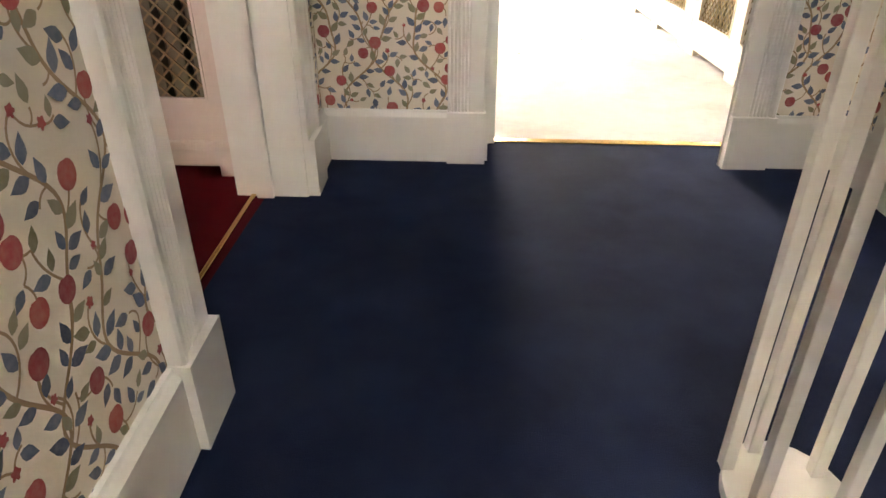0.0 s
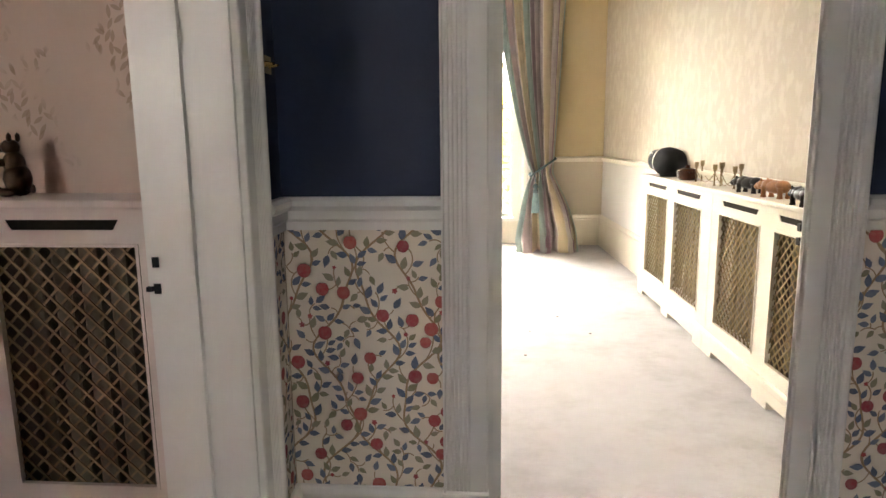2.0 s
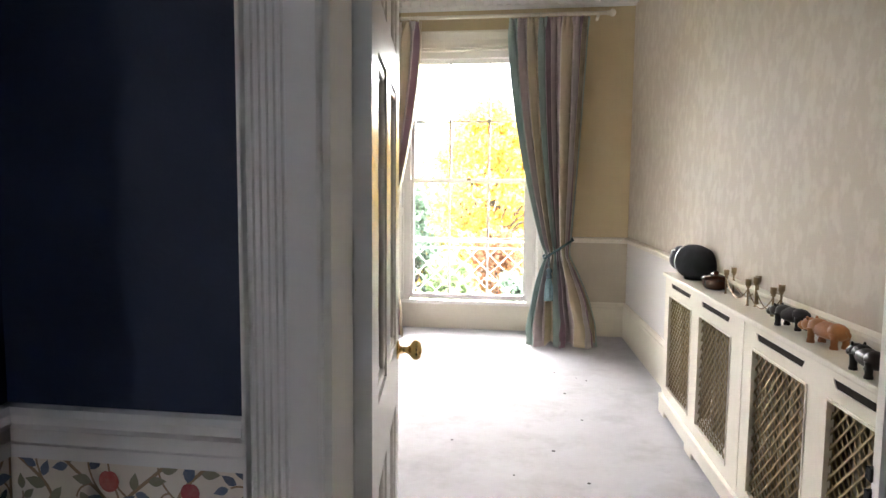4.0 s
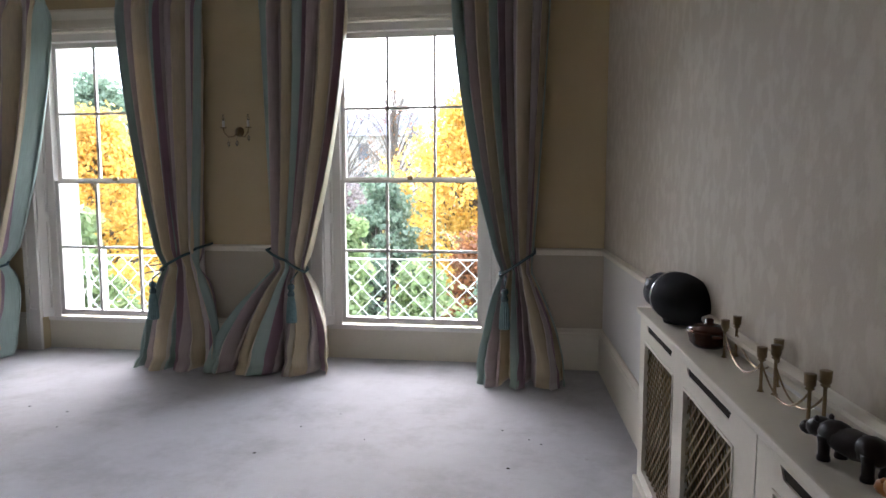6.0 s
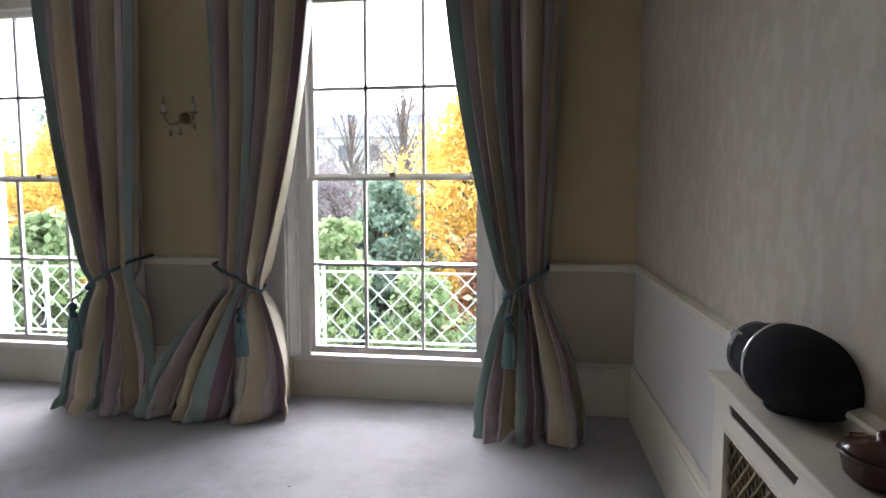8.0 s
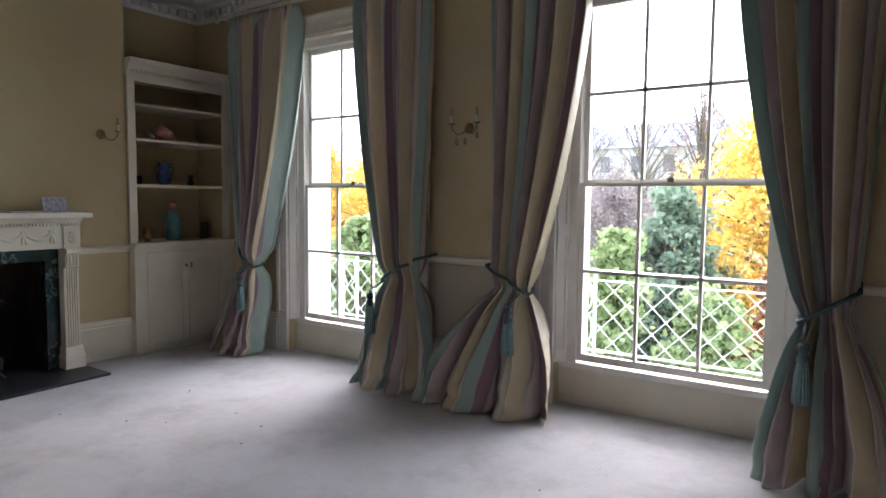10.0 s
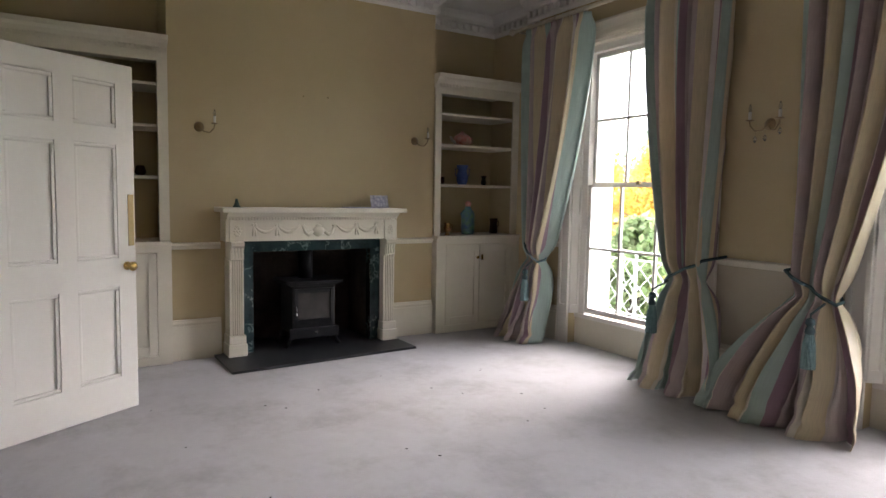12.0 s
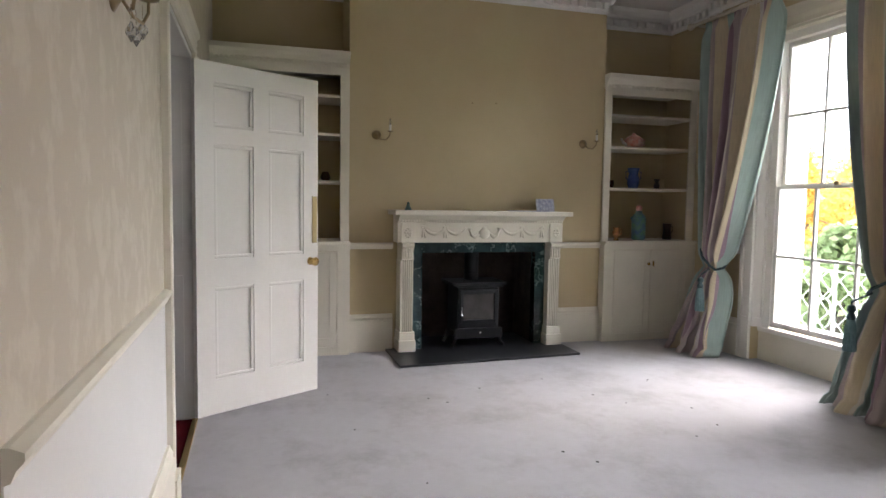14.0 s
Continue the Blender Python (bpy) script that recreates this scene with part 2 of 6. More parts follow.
SLATE = two_tone("black_slate", (0.012, 0.013, 0.015), (0.028, 0.029, 0.032), 0.42, 5.0, 60.0, 0.15)
MARBLE = marble()
GLASS = glass()
SILK = striped_silk()
CORD = two_tone("teal_cord", (0.03, 0.06, 0.075), (0.09, 0.15, 0.16), 0.7, 30.0, 200.0, 0.4)
# Painted shade for the cover slots, and the dark specks on the carpet.
SHADEANDMARKS = two_tone("slot_shade_and_marks", (0.018, 0.014, 0.010), (0.035, 0.028, 0.020), 0.9, 6.0, 60.0, 0.1)
BLACKCLOTH = two_tone("black_mesh_cloth", (0.010, 0.011, 0.013), (0.02, 0.021, 0.024), 0.75, 20.0, 400.0, 0.4)
CHROME = two_tone("brushed_chrome", (0.62, 0.62, 0.62), (0.75, 0.75, 0.75), 0.25, 10.0, 80.0, 0.03, 1.0)
EBONY = two_tone("ebony_wood", (0.012, 0.009, 0.008), (0.03, 0.022, 0.018), 0.35, 20.0, 90.0, 0.1)
TEAK = two_tone("teak_wood", (0.34, 0.13, 0.035), (0.48, 0.20, 0.065), 0.4, 14.0, 90.0, 0.1)
BROWNGLAZE = two_tone("brown_glaze", (0.045, 0.015, 0.009), (0.09, 0.03, 0.015), 0.25, 10.0, 60.0, 0.05)
BRONZE = two_tone("dark_bronze", (0.035, 0.022, 0.014), (0.09, 0.055, 0.03), 0.4, 14.0, 80.0, 0.1, 0.6)
PEWTER = two_tone("tarnished_candle_metal", (0.20, 0.14, 0.075), (0.32, 0.24, 0.14), 0.35, 12.0, 80.0, 0.05, 0.85)
STONEOUT = two_tone("white_rendered_masonry", (0.70, 0.70, 0.68), (0.80, 0.80, 0.78), 0.8, 3.0, 60.0, 0.1)
IRONWHITE = two_tone("weathered_white_iron", (0.52, 0.56, 0.54), (0.66, 0.70, 0.68), 0.5, 12.0, 80.0, 0.1)
DECKIRON = two_tone("weathered_grey_iron", (0.10, 0.115, 0.11), (0.17, 0.185, 0.18), 0.6, 12.0, 80.0, 0.1)
BARK = two_tone("bark", (0.075, 0.062, 0.052), (0.15, 0.125, 0.10), 0.9, 6.0, 40.0, 0.6)
GOLDLEAF = leafy("autumn_gold_leaf", (0.62, 0.39, 0.06), (0.70, 0.50, 0.12), (0.52, 0.29, 0.045))
GREENLEAF = leafy("green_leaf", (0.15, 0.21, 0.08), (0.24, 0.32, 0.14), (0.36, 0.40, 0.20))
DARKLEAF = leafy("evergreen_leaf", (0.12, 0.18, 0.12), (0.20, 0.27, 0.18), (0.27, 0.33, 0.24))
RUSSET = leafy("russet_leaf", (0.22, 0.09, 0.035), (0.30, 0.13, 0.05), (0.15, 0.10, 0.05))
GREYTWIG = leafy("grey_twig", (0.16, 0.13, 0.13), (0.24, 0.20, 0.20), (0.10, 0.09, 0.08))
GRASS = two_tone("lawn_grass", (0.05, 0.10, 0.025), (0.11, 0.17, 0.05), 0.9, 0.4, 12.0, 0.5)
FARWALL = two_tone("far_stone_wall", (0.30, 0.28, 0.25), (0.42, 0.40, 0.36), 0.9, 0.4, 4.0, 0.1)
FARROOF = two_tone("far_slate_roof", (0.10, 0.11, 0.13), (0.16, 0.17, 0.19), 0.7, 0.5, 6.0, 0.1)
DARKPANE = two_tone("far_window_pane", (0.05, 0.06, 0.07), (0.10, 0.11, 0.12), 0.2, 0.5, 6.0, 0.0)
BLUEGLAZE = two_tone("blue_glaze", (0.04, 0.08, 0.30), (0.14, 0.20, 0.42), 0.25, 18.0, 90.0, 0.05)
REDGLAZE = two_tone("red_and_cream_glaze", (0.52, 0.03, 0.025), (0.62, 0.50, 0.42), 0.3, 16.0, 90.0, 0.05)
GREENGLAZE = two_tone("mottled_green_blue_glaze", (0.16, 0.34, 0.10), (0.06, 0.13, 0.38), 0.3, 20.0, 90.0, 0.05)
GOLDGLAZE = two_tone("gold_lustre", (0.45, 0.22, 0.08), (0.65, 0.40, 0.18), 0.25, 16.0, 90.0, 0.05, 0.8)
PAPER = two_tone("printed_card", (0.14, 0.13, 0.22), (0.60, 0.58, 0.63), 0.5, 45.0, 160.0, 0.0)
PATINA = two_tone("patinated_bronze", (0.03, 0.06, 0.055), (0.08, 0.12, 0.11), 0.4, 20.0, 90.0, 0.1, 0.5)
CANDLE = two_tone("ivory_candle_tube", (0.62, 0.60, 0.54), (0.70, 0.68, 0.62), 0.4, 10.0, 60.0, 0.02)
CRYSTAL, _nt, _b = material("cut_crystal", 0.03, 0.0, (0.9, 0.9, 0.9))
_b.inputs["Transmission Weight"].default_value = 0.9
for dull, level in ((IRON, 0.2), (BLACKCLOTH, 0.12), (SOOT, 0.05), (SHADEANDMARKS, 0.1), (EBONY, 0.3)):
    dull.node_tree.nodes["Principled BSDF"].inputs["Specular IOR Level"].default_value = level
    dull.node_tree.nodes["Principled BSDF"].inputs["Metallic"].default_value = 0.0
STOVEGLASS = two_tone("smoky_stove_glass", (0.022, 0.020, 0.018), (0.06, 0.052, 0.045), 0.10, 8.0, 60.0, 0.0)


# ---- mesh helpers ----
def finish(name, bm, mat, parent=None, label="", smooth=False):
    me = bpy.data.meshes.new(name)
    bmesh.ops.recalc_face_normals(bm, faces=bm.faces)
    for f in bm.faces:
        f.smooth = smooth
    bm.to_mesh(me)
    bm.free()
    me.materials.append(mat)
    ob = new(name, me)
    if parent:
        ob.parent = parent
        ob.matrix_parent_inverse = parent.matrix_basis.inverted()
    return tagged(ob, label)


def part(name, bm, mat, parent, label="", smooth=False):
    return finish(name, bm, mat, parent, label, smooth)


def structure(name, bm, mat, label, category):
    return tagged(finish(name, bm, mat), label, category, kind="structure")


def thing(name, at, label, category, group="", kind=""):
    e = new(name)
    e.matrix_basis = pose(*at)
    return tagged(e, label, category, group, kind)


def box(bm, x0, y0, z0, x1, y1, z1, bevel=0.0):
    r = bmesh.ops.create_cube(bm, size=1.0, matrix=Matrix.LocRotScale(((x0 + x1) / 2, (y0 + y1) / 2, (z0 + z1) / 2), None, (abs(x1 - x0), abs(y1 - y0), abs(z1 - z0))))
    if bevel:
        edges = list({e for v in r["verts"] for e in v.link_edges})
        bmesh.ops.bevel(bm, geom=edges, offset=bevel, segments=2, affect="EDGES", profile=0.6)
    return bm


def B(*boxes, bevel=0.0):
    bm = bmesh.new()
    for b in boxes:
        box(bm, *b, bevel=bevel)
    return bm


def run(bm, a, b, n, prof):
    """A moulding from a to b in plan, its profile of (out, up) along the normal n."""
    ends = []
    for p in (a, b):
        ends.append([bm.verts.new((p[0] + n[0] * d, p[1] + n[1] * d, z)) for d, z in prof])
    k = len(prof)
    for i in range(k):
        j = (i + 1) % k
        bm.faces.new((ends[0][i], ends[0][j], ends[1][j], ends[1][i]))
    bm.faces.new(ends[0])
    bm.faces.new(ends[1][::-1])
    return bm


def post(bm, o, u, n, prof, z0, z1):
    """An upright moulding: profile of (along u, out along n), from z0 to z1."""
    ends = []
    for z in (z0, z1):
        ends.append([bm.verts.new((o[0] + u[0] * w + n[0] * d, o[1] + u[1] * w + n[1] * d, z)) for w, d in prof])
    k = len(prof)
    for i in range(k):
        j = (i + 1) % k
        bm.faces.new((ends[0][i], ends[0][j], ends[1][j], ends[1][i]))
    bm.faces.new(ends[0])
    bm.faces.new(ends[1][::-1])
    return bm


def lathe(bm, prof, at=(0, 0, 0), seg=20, axis="z"):
    """A turned shape: rings of (radius, height)."""
    rings = []
    for r, h in prof:
        ring = []
        for i in range(seg):
            a = 2 * math.pi * i / seg
            p = (r * math.cos(a), r * math.sin(a), h)
            p = {"z": p, "x": (p[2], p[0], p[1]), "y": (p[0], p[2], p[1])}[axis]
            ring.append(bm.verts.new((p[0] + at[0], p[1] + at[1], p[2] + at[2])))
        rings.append(ring)
    for a, b in zip(rings, rings[1:]):
        for i in range(seg):
            j = (i + 1) % seg
            bm.faces.new((a[i], a[j], b[j], b[i]))
    bm.faces.new(rings[0][::-1])
    bm.faces.new(rings[-1])
    return bm


def tube(bm, pts, radius, seg=8):
    """A round bar along points; radius a number or one a point."""
    pts = [Vector(p) for p in pts]
    rad = [radius] * len(pts) if isinstance(radius, (int, float)) else radius
    rings = []
    for i, p in enumerate(pts):
        d = (pts[min(i + 1, len(pts) - 1)] - pts[max(i - 1, 0)]).normalized()
        side = d.cross(Vector((0, 0, 1)))
        side = side.normalized() if side.length > 1e-3 else Vector((1, 0, 0))
        up = side.cross(d)
        rings.append([bm.verts.new(p + rad[i] * (math.cos(2 * math.pi * k / seg) * side + math.sin(2 * math.pi * k / seg) * up)) for k in range(seg)])
    for a, b in zip(rings, rings[1:]):
        for k in range(seg):
            bm.faces.new((a[k], a[(k + 1) % seg], b[(k + 1) % seg], b[k]))
    bm.faces.new(rings[0][::-1])
    bm.faces.new(rings[-1])
    return bm


def blob(bm, at, size, turn=(0, 0, 0), sub=2):
    bmesh.ops.create_icosphere(bm, subdivisions=sub, radius=1.0, matrix=Matrix.LocRotScale(at, Euler([radians(a) for a in turn]), size))
    return bm


# ---- the plan, in metres ----
HY, NY, WY = 2.35, 3.22, 7.62          # hall wall, near wall and window wall faces
LX, HX, EX = -0.295, 1.39, 1.604         # hall's west wall, hall's east wall, drawing room's east wall
BX, AX = -4.35, -4.78                  # chimney breast face, alcove back
CEILING = 3.25
DOOR = (0.218, 1.015)                    # entry opening along x
DOOR2 = (-2.86, -1.70)                 # opening to the red room along x
REDDOOR = (1.15, 2.03)                 # red room's opening off the landing, along y
WINDOWS = (-2.675, -0.113)             # middles of the two windows
GY = 7.74                              # glass plane
BREAST = (4.32, 6.71)
CY = 7.72                              # window wall beside the shelves, set back a little
CXR = -3.90
HEAD = 2.12

# floors
landing = structure("floor_landing", B((LX - 0.16, 0.60, -0.3, HX, 2.55, 0)), NAVYCARPET, "navy blue fitted carpet on the stair landing", "carpet")
stair_bm = bmesh.new()
for i in range(5):
    box(stair_bm, LX, 0.60 - 0.26 * (i + 1), -1.2, HX, 0.60 - 0.26 * i, -0.18 * (i + 1))
box(stair_bm, LX, -2.2, -1.4, HX, -0.70, -1.08)
structure("stairs", stair_bm, NAVYCARPET, "flight of stairs in navy carpet below the landing", "stairs")
structure("floor_drawing_room", B((0.05, 2.552, -0.3, EX, NY, 0.0), (AX - 0.3, NY, -0.3, EX, WY + 0.2, 0.0)), GREYCARPET, "pale grey fitted carpet with dark wear marks and stains", "carpet")
structure("floor_red_room", B((-3.6, -0.7, -0.3, LX - 0.165, 2.38, 0.0), (DOOR2[0], 2.38, -0.3, DOOR2[1], NY - 0.002, 0.0)), REDCARPET, "dark red fitted carpet", "carpet")
for nm, bx in (("threshold_strip", (DOOR[0], 2.53, -0.01, DOOR[1] + 0.09, 2.565, 0.006)), ("threshold_strip", (LX - 0.172, REDDOOR[0], -0.01, LX - 0.158, REDDOOR[1], 0.006)), ("threshold_strip", (DOOR2[0], NY - 0.02, -0.01, DOOR2[1], NY + 0.012, 0.006))):
    structure(nm, B(bx, bevel=0.003), BRASS, "thin brass carpet strip across the doorway", "threshold strip")

# hall walls: paper below the dado, navy above
def wallpaper_print(seed, width, height):
    """Climbing vines with leaves and fruit over a width by height sheet: outlines for vines, leaves and fruit."""
    rnd = random.Random(seed)
    vines, leaves, fruit = [], [], []
    cells, stems = collections.defaultdict(list), collections.defaultdict(list)

    def around(grid, x, y, size):
        i, j = int(x // size), int(y // size)
        return [p for a in (-1, 0, 1) for c in (-1, 0, 1) for p in grid.get((i + a, j + c), ())]

    def free(x, y, r):
        return 0 <= x <= width and 0 <= y <= height and all((x - a) ** 2 + (y - c) ** 2 > (r + q) ** 2 for a, c, q in around(cells, x, y, 0.045))

    def take(x, y, r):
        cells[int(x // 0.045), int(y // 0.045)].append((x, y, r))

    def leaf(x, y, a, ln):
        cx, cy = x + math.cos(a) * ln * 0.5, y + math.sin(a) * ln * 0.5
        if not free(cx, cy, ln * 0.36):
            return
        take(cx, cy, ln * 0.36)
        d, n = Vector((math.cos(a), math.sin(a))), Vector((-math.sin(a), math.cos(a)))
        pr = ((0, 0), (0.14, 0.16), (0.36, 0.27), (0.6, 0.22), (0.85, 0.08), (1, 0))
        o = Vector((x, y)) + d * 0.004
        leaves.append([tuple(o + d * (u * ln) + n * (w * ln)) for u, w in pr] + [tuple(o + d * (u * ln) - n * (w * ln)) for u, w in pr[-2:0:-1]])

    def disc(x, y, r, lobes=0):
        take(x, y, r)
        out, a0 = [], rnd.uniform(0, 6.28)
        for k in range(16):
            a = 2 * math.pi * k / 16
            q = r * (1 - 0.13 * math.exp(-((a - 1.57) / 0.35) ** 2)) if not lobes else r * (0.55 + 0.45 * abs(math.cos(a * lobes / 2 + a0)))
            out.append((x + q * math.cos(a) * 0.95, y + q * math.sin(a)))
        fruit.append(out)

    k = 0
    x0 = 0.02
    while x0 < width + 0.1:
        ph, y = rnd.uniform(0, 6.28), -0.02
        pts = []
        while y < height:
            pts.append((x0 + 0.052 * math.sin(y * 15.5 + ph) + 0.012 * math.sin(y * 37 + ph), y))
            y += 0.010
        vines.append((pts, 0.0030))
        for i in range(3, len(pts) - 3, 6):
            side = 1 if (i // 6) % 2 else -1
            px, py = pts[i]
            a = math.pi / 2 - side * rnd.uniform(0.5, 0.9)
            curl, br = side * rnd.uniform(0.12, 0.30), [(px, py)]
            for st in range(rnd.randint(6, 10)):
                px, py = px + 0.0095 * math.cos(a), py + 0.0095 * math.sin(a)
                a += curl * (0.4 + st * 0.10)
                br.append((px, py))
            vines.append((br, 0.0018))
            r = rnd.uniform(0.0165, 0.0205)
            if (i // 6) % 2 == k % 2 and free(px, py, r):
                disc(px, py, r)
            elif free(px, py, 0.007) and rnd.random() < 0.6:
                disc(px, py, rnd.uniform(0.006, 0.0095), 5)
            for q in (3, 5, 7):
                if q < len(br):
                    dx, dy = br[q][0] - br[q - 1][0], br[q][1] - br[q - 1][1]
                    for sd in (-1, 1):
                        leaf(br[q][0], br[q][1], math.atan2(dy, dx) + sd * rnd.uniform(0.6, 1.0), rnd.uniform(0.026, 0.037))
        for i in range(2, len(pts) - 2, 2):
            dx, dy = pts[i + 1][0] - pts[i][0], pts[i + 1][1] - pts[i][1]
            for sd in (-1, 1):
                leaf(pts[i][0], pts[i][1], math.atan2(dy, dx) + sd * rnd.uniform(0.5, 1.0), rnd.uniform(0.028, 0.040))
        x0 += 0.115
        k += 1
    # side shoots fill the gaps between the vines
    for pts, half in vines:
        for p in pts:
            stems[int(p[0] // 0.09), int(p[1] // 0.09)].append(p)
    for i in range(int(width * height * 2300)):
        x, y = rnd.uniform(0, width), rnd.uniform(0, height)
        big = rnd.random() < 0.22
        if not free(x, y, 0.019 if big else 0.014):
            continue
        close = around(stems, x, y, 0.09)
        if not close:
            continue
        px, py = min(close, key=lambda p: (p[0] - x) ** 2 + (p[1] - y) ** 2)
        reach = math.dist((px, py), (x, y))
        if reach > 0.10:
            continue
        bend = rnd.choice((-0.35, 0.35))
        stem = [(px + (x - px) * t - (y - py) * bend * 4 * t * (1 - t) * 0.5, py + (y - py) * t + (x - px) * bend * 4 * t * (1 - t) * 0.5) for t in [q / 6 for q in range(7)]]
        vines.append((stem, 0.0016))
        for p in stem[2:]:
            stems[int(p[0] // 0.09), int(p[1] // 0.09)].append(p)
        if big:
            disc(x, y, rnd.uniform(0.016, 0.020))
        elif rnd.random() < 0.12:
            disc(x, y, 0.009, 5)
        else:
            a = math.atan2(y - stem[-2][1], x - stem[-2][0])
            leaf(x, y, a, rnd.uniform(0.026, 0.038))
            for sd in (-1, 1):
                leaf(stem[4][0], stem[4][1], a + sd * 0.9, rnd.uniform(0.024, 0.034))
    return vines, leaves, fruit


def hang_print(wall, seed, o, u, n, width, z0, z1):
    """Lay the printed pattern on a wall face that starts at o and runs along u, facing n."""
    vines, leaves, fruit = wallpaper_print(seed, width, z1 - z0)

    def at(p, lift):
        return (o[0] + u[0] * p[0] + n[0] * lift, o[1] + u[1] * p[0] + n[1] * lift, z0 + min(max(p[1], 0), z1 - z0))

    vb, lb, fb = bmesh.new(), bmesh.new(), bmesh.new()
    for pts, half in vines:
        row = []
        for i, p in enumerate(pts):
            a, c = pts[max(i - 1, 0)], pts[min(i + 1, len(pts) - 1)]
            d = Vector((c[0] - a[0], c[1] - a[1])).normalized() * half
            px = min(max(p[0], half), width - half)
            row.append((vb.verts.new(at((px - d.y, p[1] + d.x), 0.0006)), vb.verts.new(at((px + d.y, p[1] - d.x), 0.0006))))
        for (a, c), (e, f) in zip(row, row[1:]):
            vb.faces.new((a, c, f, e))
    for bm, shapes, lift in ((lb, leaves, 0.0010), (fb, fruit, 0.0014)):
        for out in shapes:
            if all(0 <= p[0] <= width for p in out):
                bm.faces.new([bm.verts.new(at(p, lift)) for p in out])
    for nm, bm, mat in (("printed_vines", vb, VINE), ("printed_leaves", lb, LEAFPRINT), ("printed_fruit", fb, FRUITPRINT)):
        tagged(part(nm, bm, mat, wall), kind="stuff").data.validate()


def papered(name, boxes_low, boxes_high, label):
    w = structure(name, B(*boxes_high), NAVY, label, "wall")
    part("wallpaper", B(*boxes_low), FLORAL, w, "floral wallpaper of red fruit, blue and olive leaves")
    return w


DZ = 0.955
def lowhigh(x0, y0, x1, y1, z0=-1.4, top=CEILING):
    return (x0, y0, z0, x1, y1, DZ), (x0, y0, DZ, x1, y1, top)


lows, highs = zip(lowhigh(LX - 0.21, HY, DOOR[0], 2.55, 0), lowhigh(DOOR[1] + 0.125, HY, HX + 0.3, 2.55, 0))
wn = papered("wall_hall_north", lows, highs + ((DOOR[0], HY, HEAD + 0.005, DOOR[1] + 0.125, 2.55, CEILING),), "navy wall above floral wallpaper, by the doorway")
lows, highs = zip(lowhigh(LX - 0.21, REDDOOR[1], LX, HY, 0), lowhigh(LX - 0.21, -2.2, LX, REDDOOR[0]))
ww = papered("wall_hall_west", lows, highs + ((LX - 0.21, REDDOOR[0], HEAD, LX, REDDOOR[1], CEILING),), "navy wall above floral wallpaper beside the stairs")
lows, highs = zip(lowhigh(HX, -2.2, HX + 0.3, HY))
we = papered("wall_hall_east", lows, highs, "navy wall above floral wallpaper across the landing")
lows, highs = zip(lowhigh(LX - 0.21, -2.4, HX + 0.3, -2.2))
papered("wall_hall_south", lows, highs, "navy wall above floral wallpaper at the stair foot")
hang_print(wn, 3, (LX - 0.04, HY), (1, 0), (0, -1), DOOR[0] - LX + 0.04, 0.0, DZ)
hang_print(wn, 4, (DOOR[1] + 0.125, HY), (1, 0), (0, -1), HX - DOOR[1] - 0.125, 0.0, DZ)
hang_print(ww, 5, (LX, -1.6), (0, 1), (1, 0), REDDOOR[0] + 1.6, -0.9, DZ)
hang_print(ww, 6, (LX, REDDOOR[1]), (0, 1), (1, 0), HY - REDDOOR[1], 0.0, DZ)
hang_print(we, 7, (HX, -1.2), (0, 1), (-1, 0), HY + 1.2, -0.5, DZ)
# The opening over the stairs is added and unseen, to let light in.
structure("ceiling_hall", B((LX - 0.21, -2.4, CEILING, 0.30, 2.55, 3.45), (0.90, -2.4, CEILING, HX + 0.3, 2.55, 3.45), (0.30, -2.4, CEILING, 0.90, -1.25, 3.45), (0.30, -0.60, CEILING, 0.90, 2.55, 3.45)), CEIL, "white plaster ceiling with an added unseen opening over the stairs", "ceiling")

# red room shell
# The small gap in the south wall is added, unseen, to admit light.
redbox = ((LX - 0.212, -0.7, 0, LX - 0.21, REDDOOR[0] - 0.1, CEILING), (LX - 0.212, REDDOOR[1] + 0.1, 0, LX - 0.21, 2.38, CEILING), (-3.8, -0.7, 0, -3.6, 2.6, CEILING), (-3.6, -0.9, 0, -2.25, -0.7, CEILING), (-1.75, -0.9, 0, LX - 0.21, -0.7, CEILING), (-2.25, -0.9, 0, -1.75, -0.7, 1.35), (-2.25, -0.9, 1.75, -1.75, -0.7, CEILING))
structure("wall_red_room", B(*redbox), SPRIG, "pink wallpaper with faded brown sprigs", "wall")
structure("wall_red_room_north", B((-3.6, 2.38, 0, DOOR2[0], 2.40, CEILING), (DOOR2[1], 2.38, 0, LX - 0.21, 2.40, CEILING), (DOOR2[0], 2.38, HEAD + 0.02, DOOR2[1], 2.40, CEILING)), SPRIG, "pink wallpaper with faded brown sprigs", "wall")
structure("ceiling_red_room", B((-3.8, -0.9, CEILING, LX - 0.21, 2.40, 3.4)), CEIL, "white plaster ceiling of the red-carpeted room", "ceiling")

# drawing room walls
structure("wall_near", B((AX - 0.3, 2.402, 0, DOOR2[0] - 0.03, NY, CEILING), (DOOR2[1] + 0.03, 2.402, 0, LX - 0.211, NY, CEILING), (LX - 0.211, 2.552, 0, 0.10, NY, CEILING), (DOOR2[0] - 0.03, 2.402, HEAD, DOOR2[1] + 0.03, NY, CEILING)), DAMASK, "faded cream damask wallpaper over a plain dado", "wall")
structure("wall_entry", B((0.10, 2.552, 0, DOOR[0], 2.60, CEILING), (DOOR[1] + 0.125, 2.552, 0, EX, 2.60, CEILING), (DOOR[0], 2.552, HEAD + 0.005, DOOR[1] + 0.125, 2.60, CEILING)), DAMASK, "faded cream damask wallpaper by the entrance", "wall")
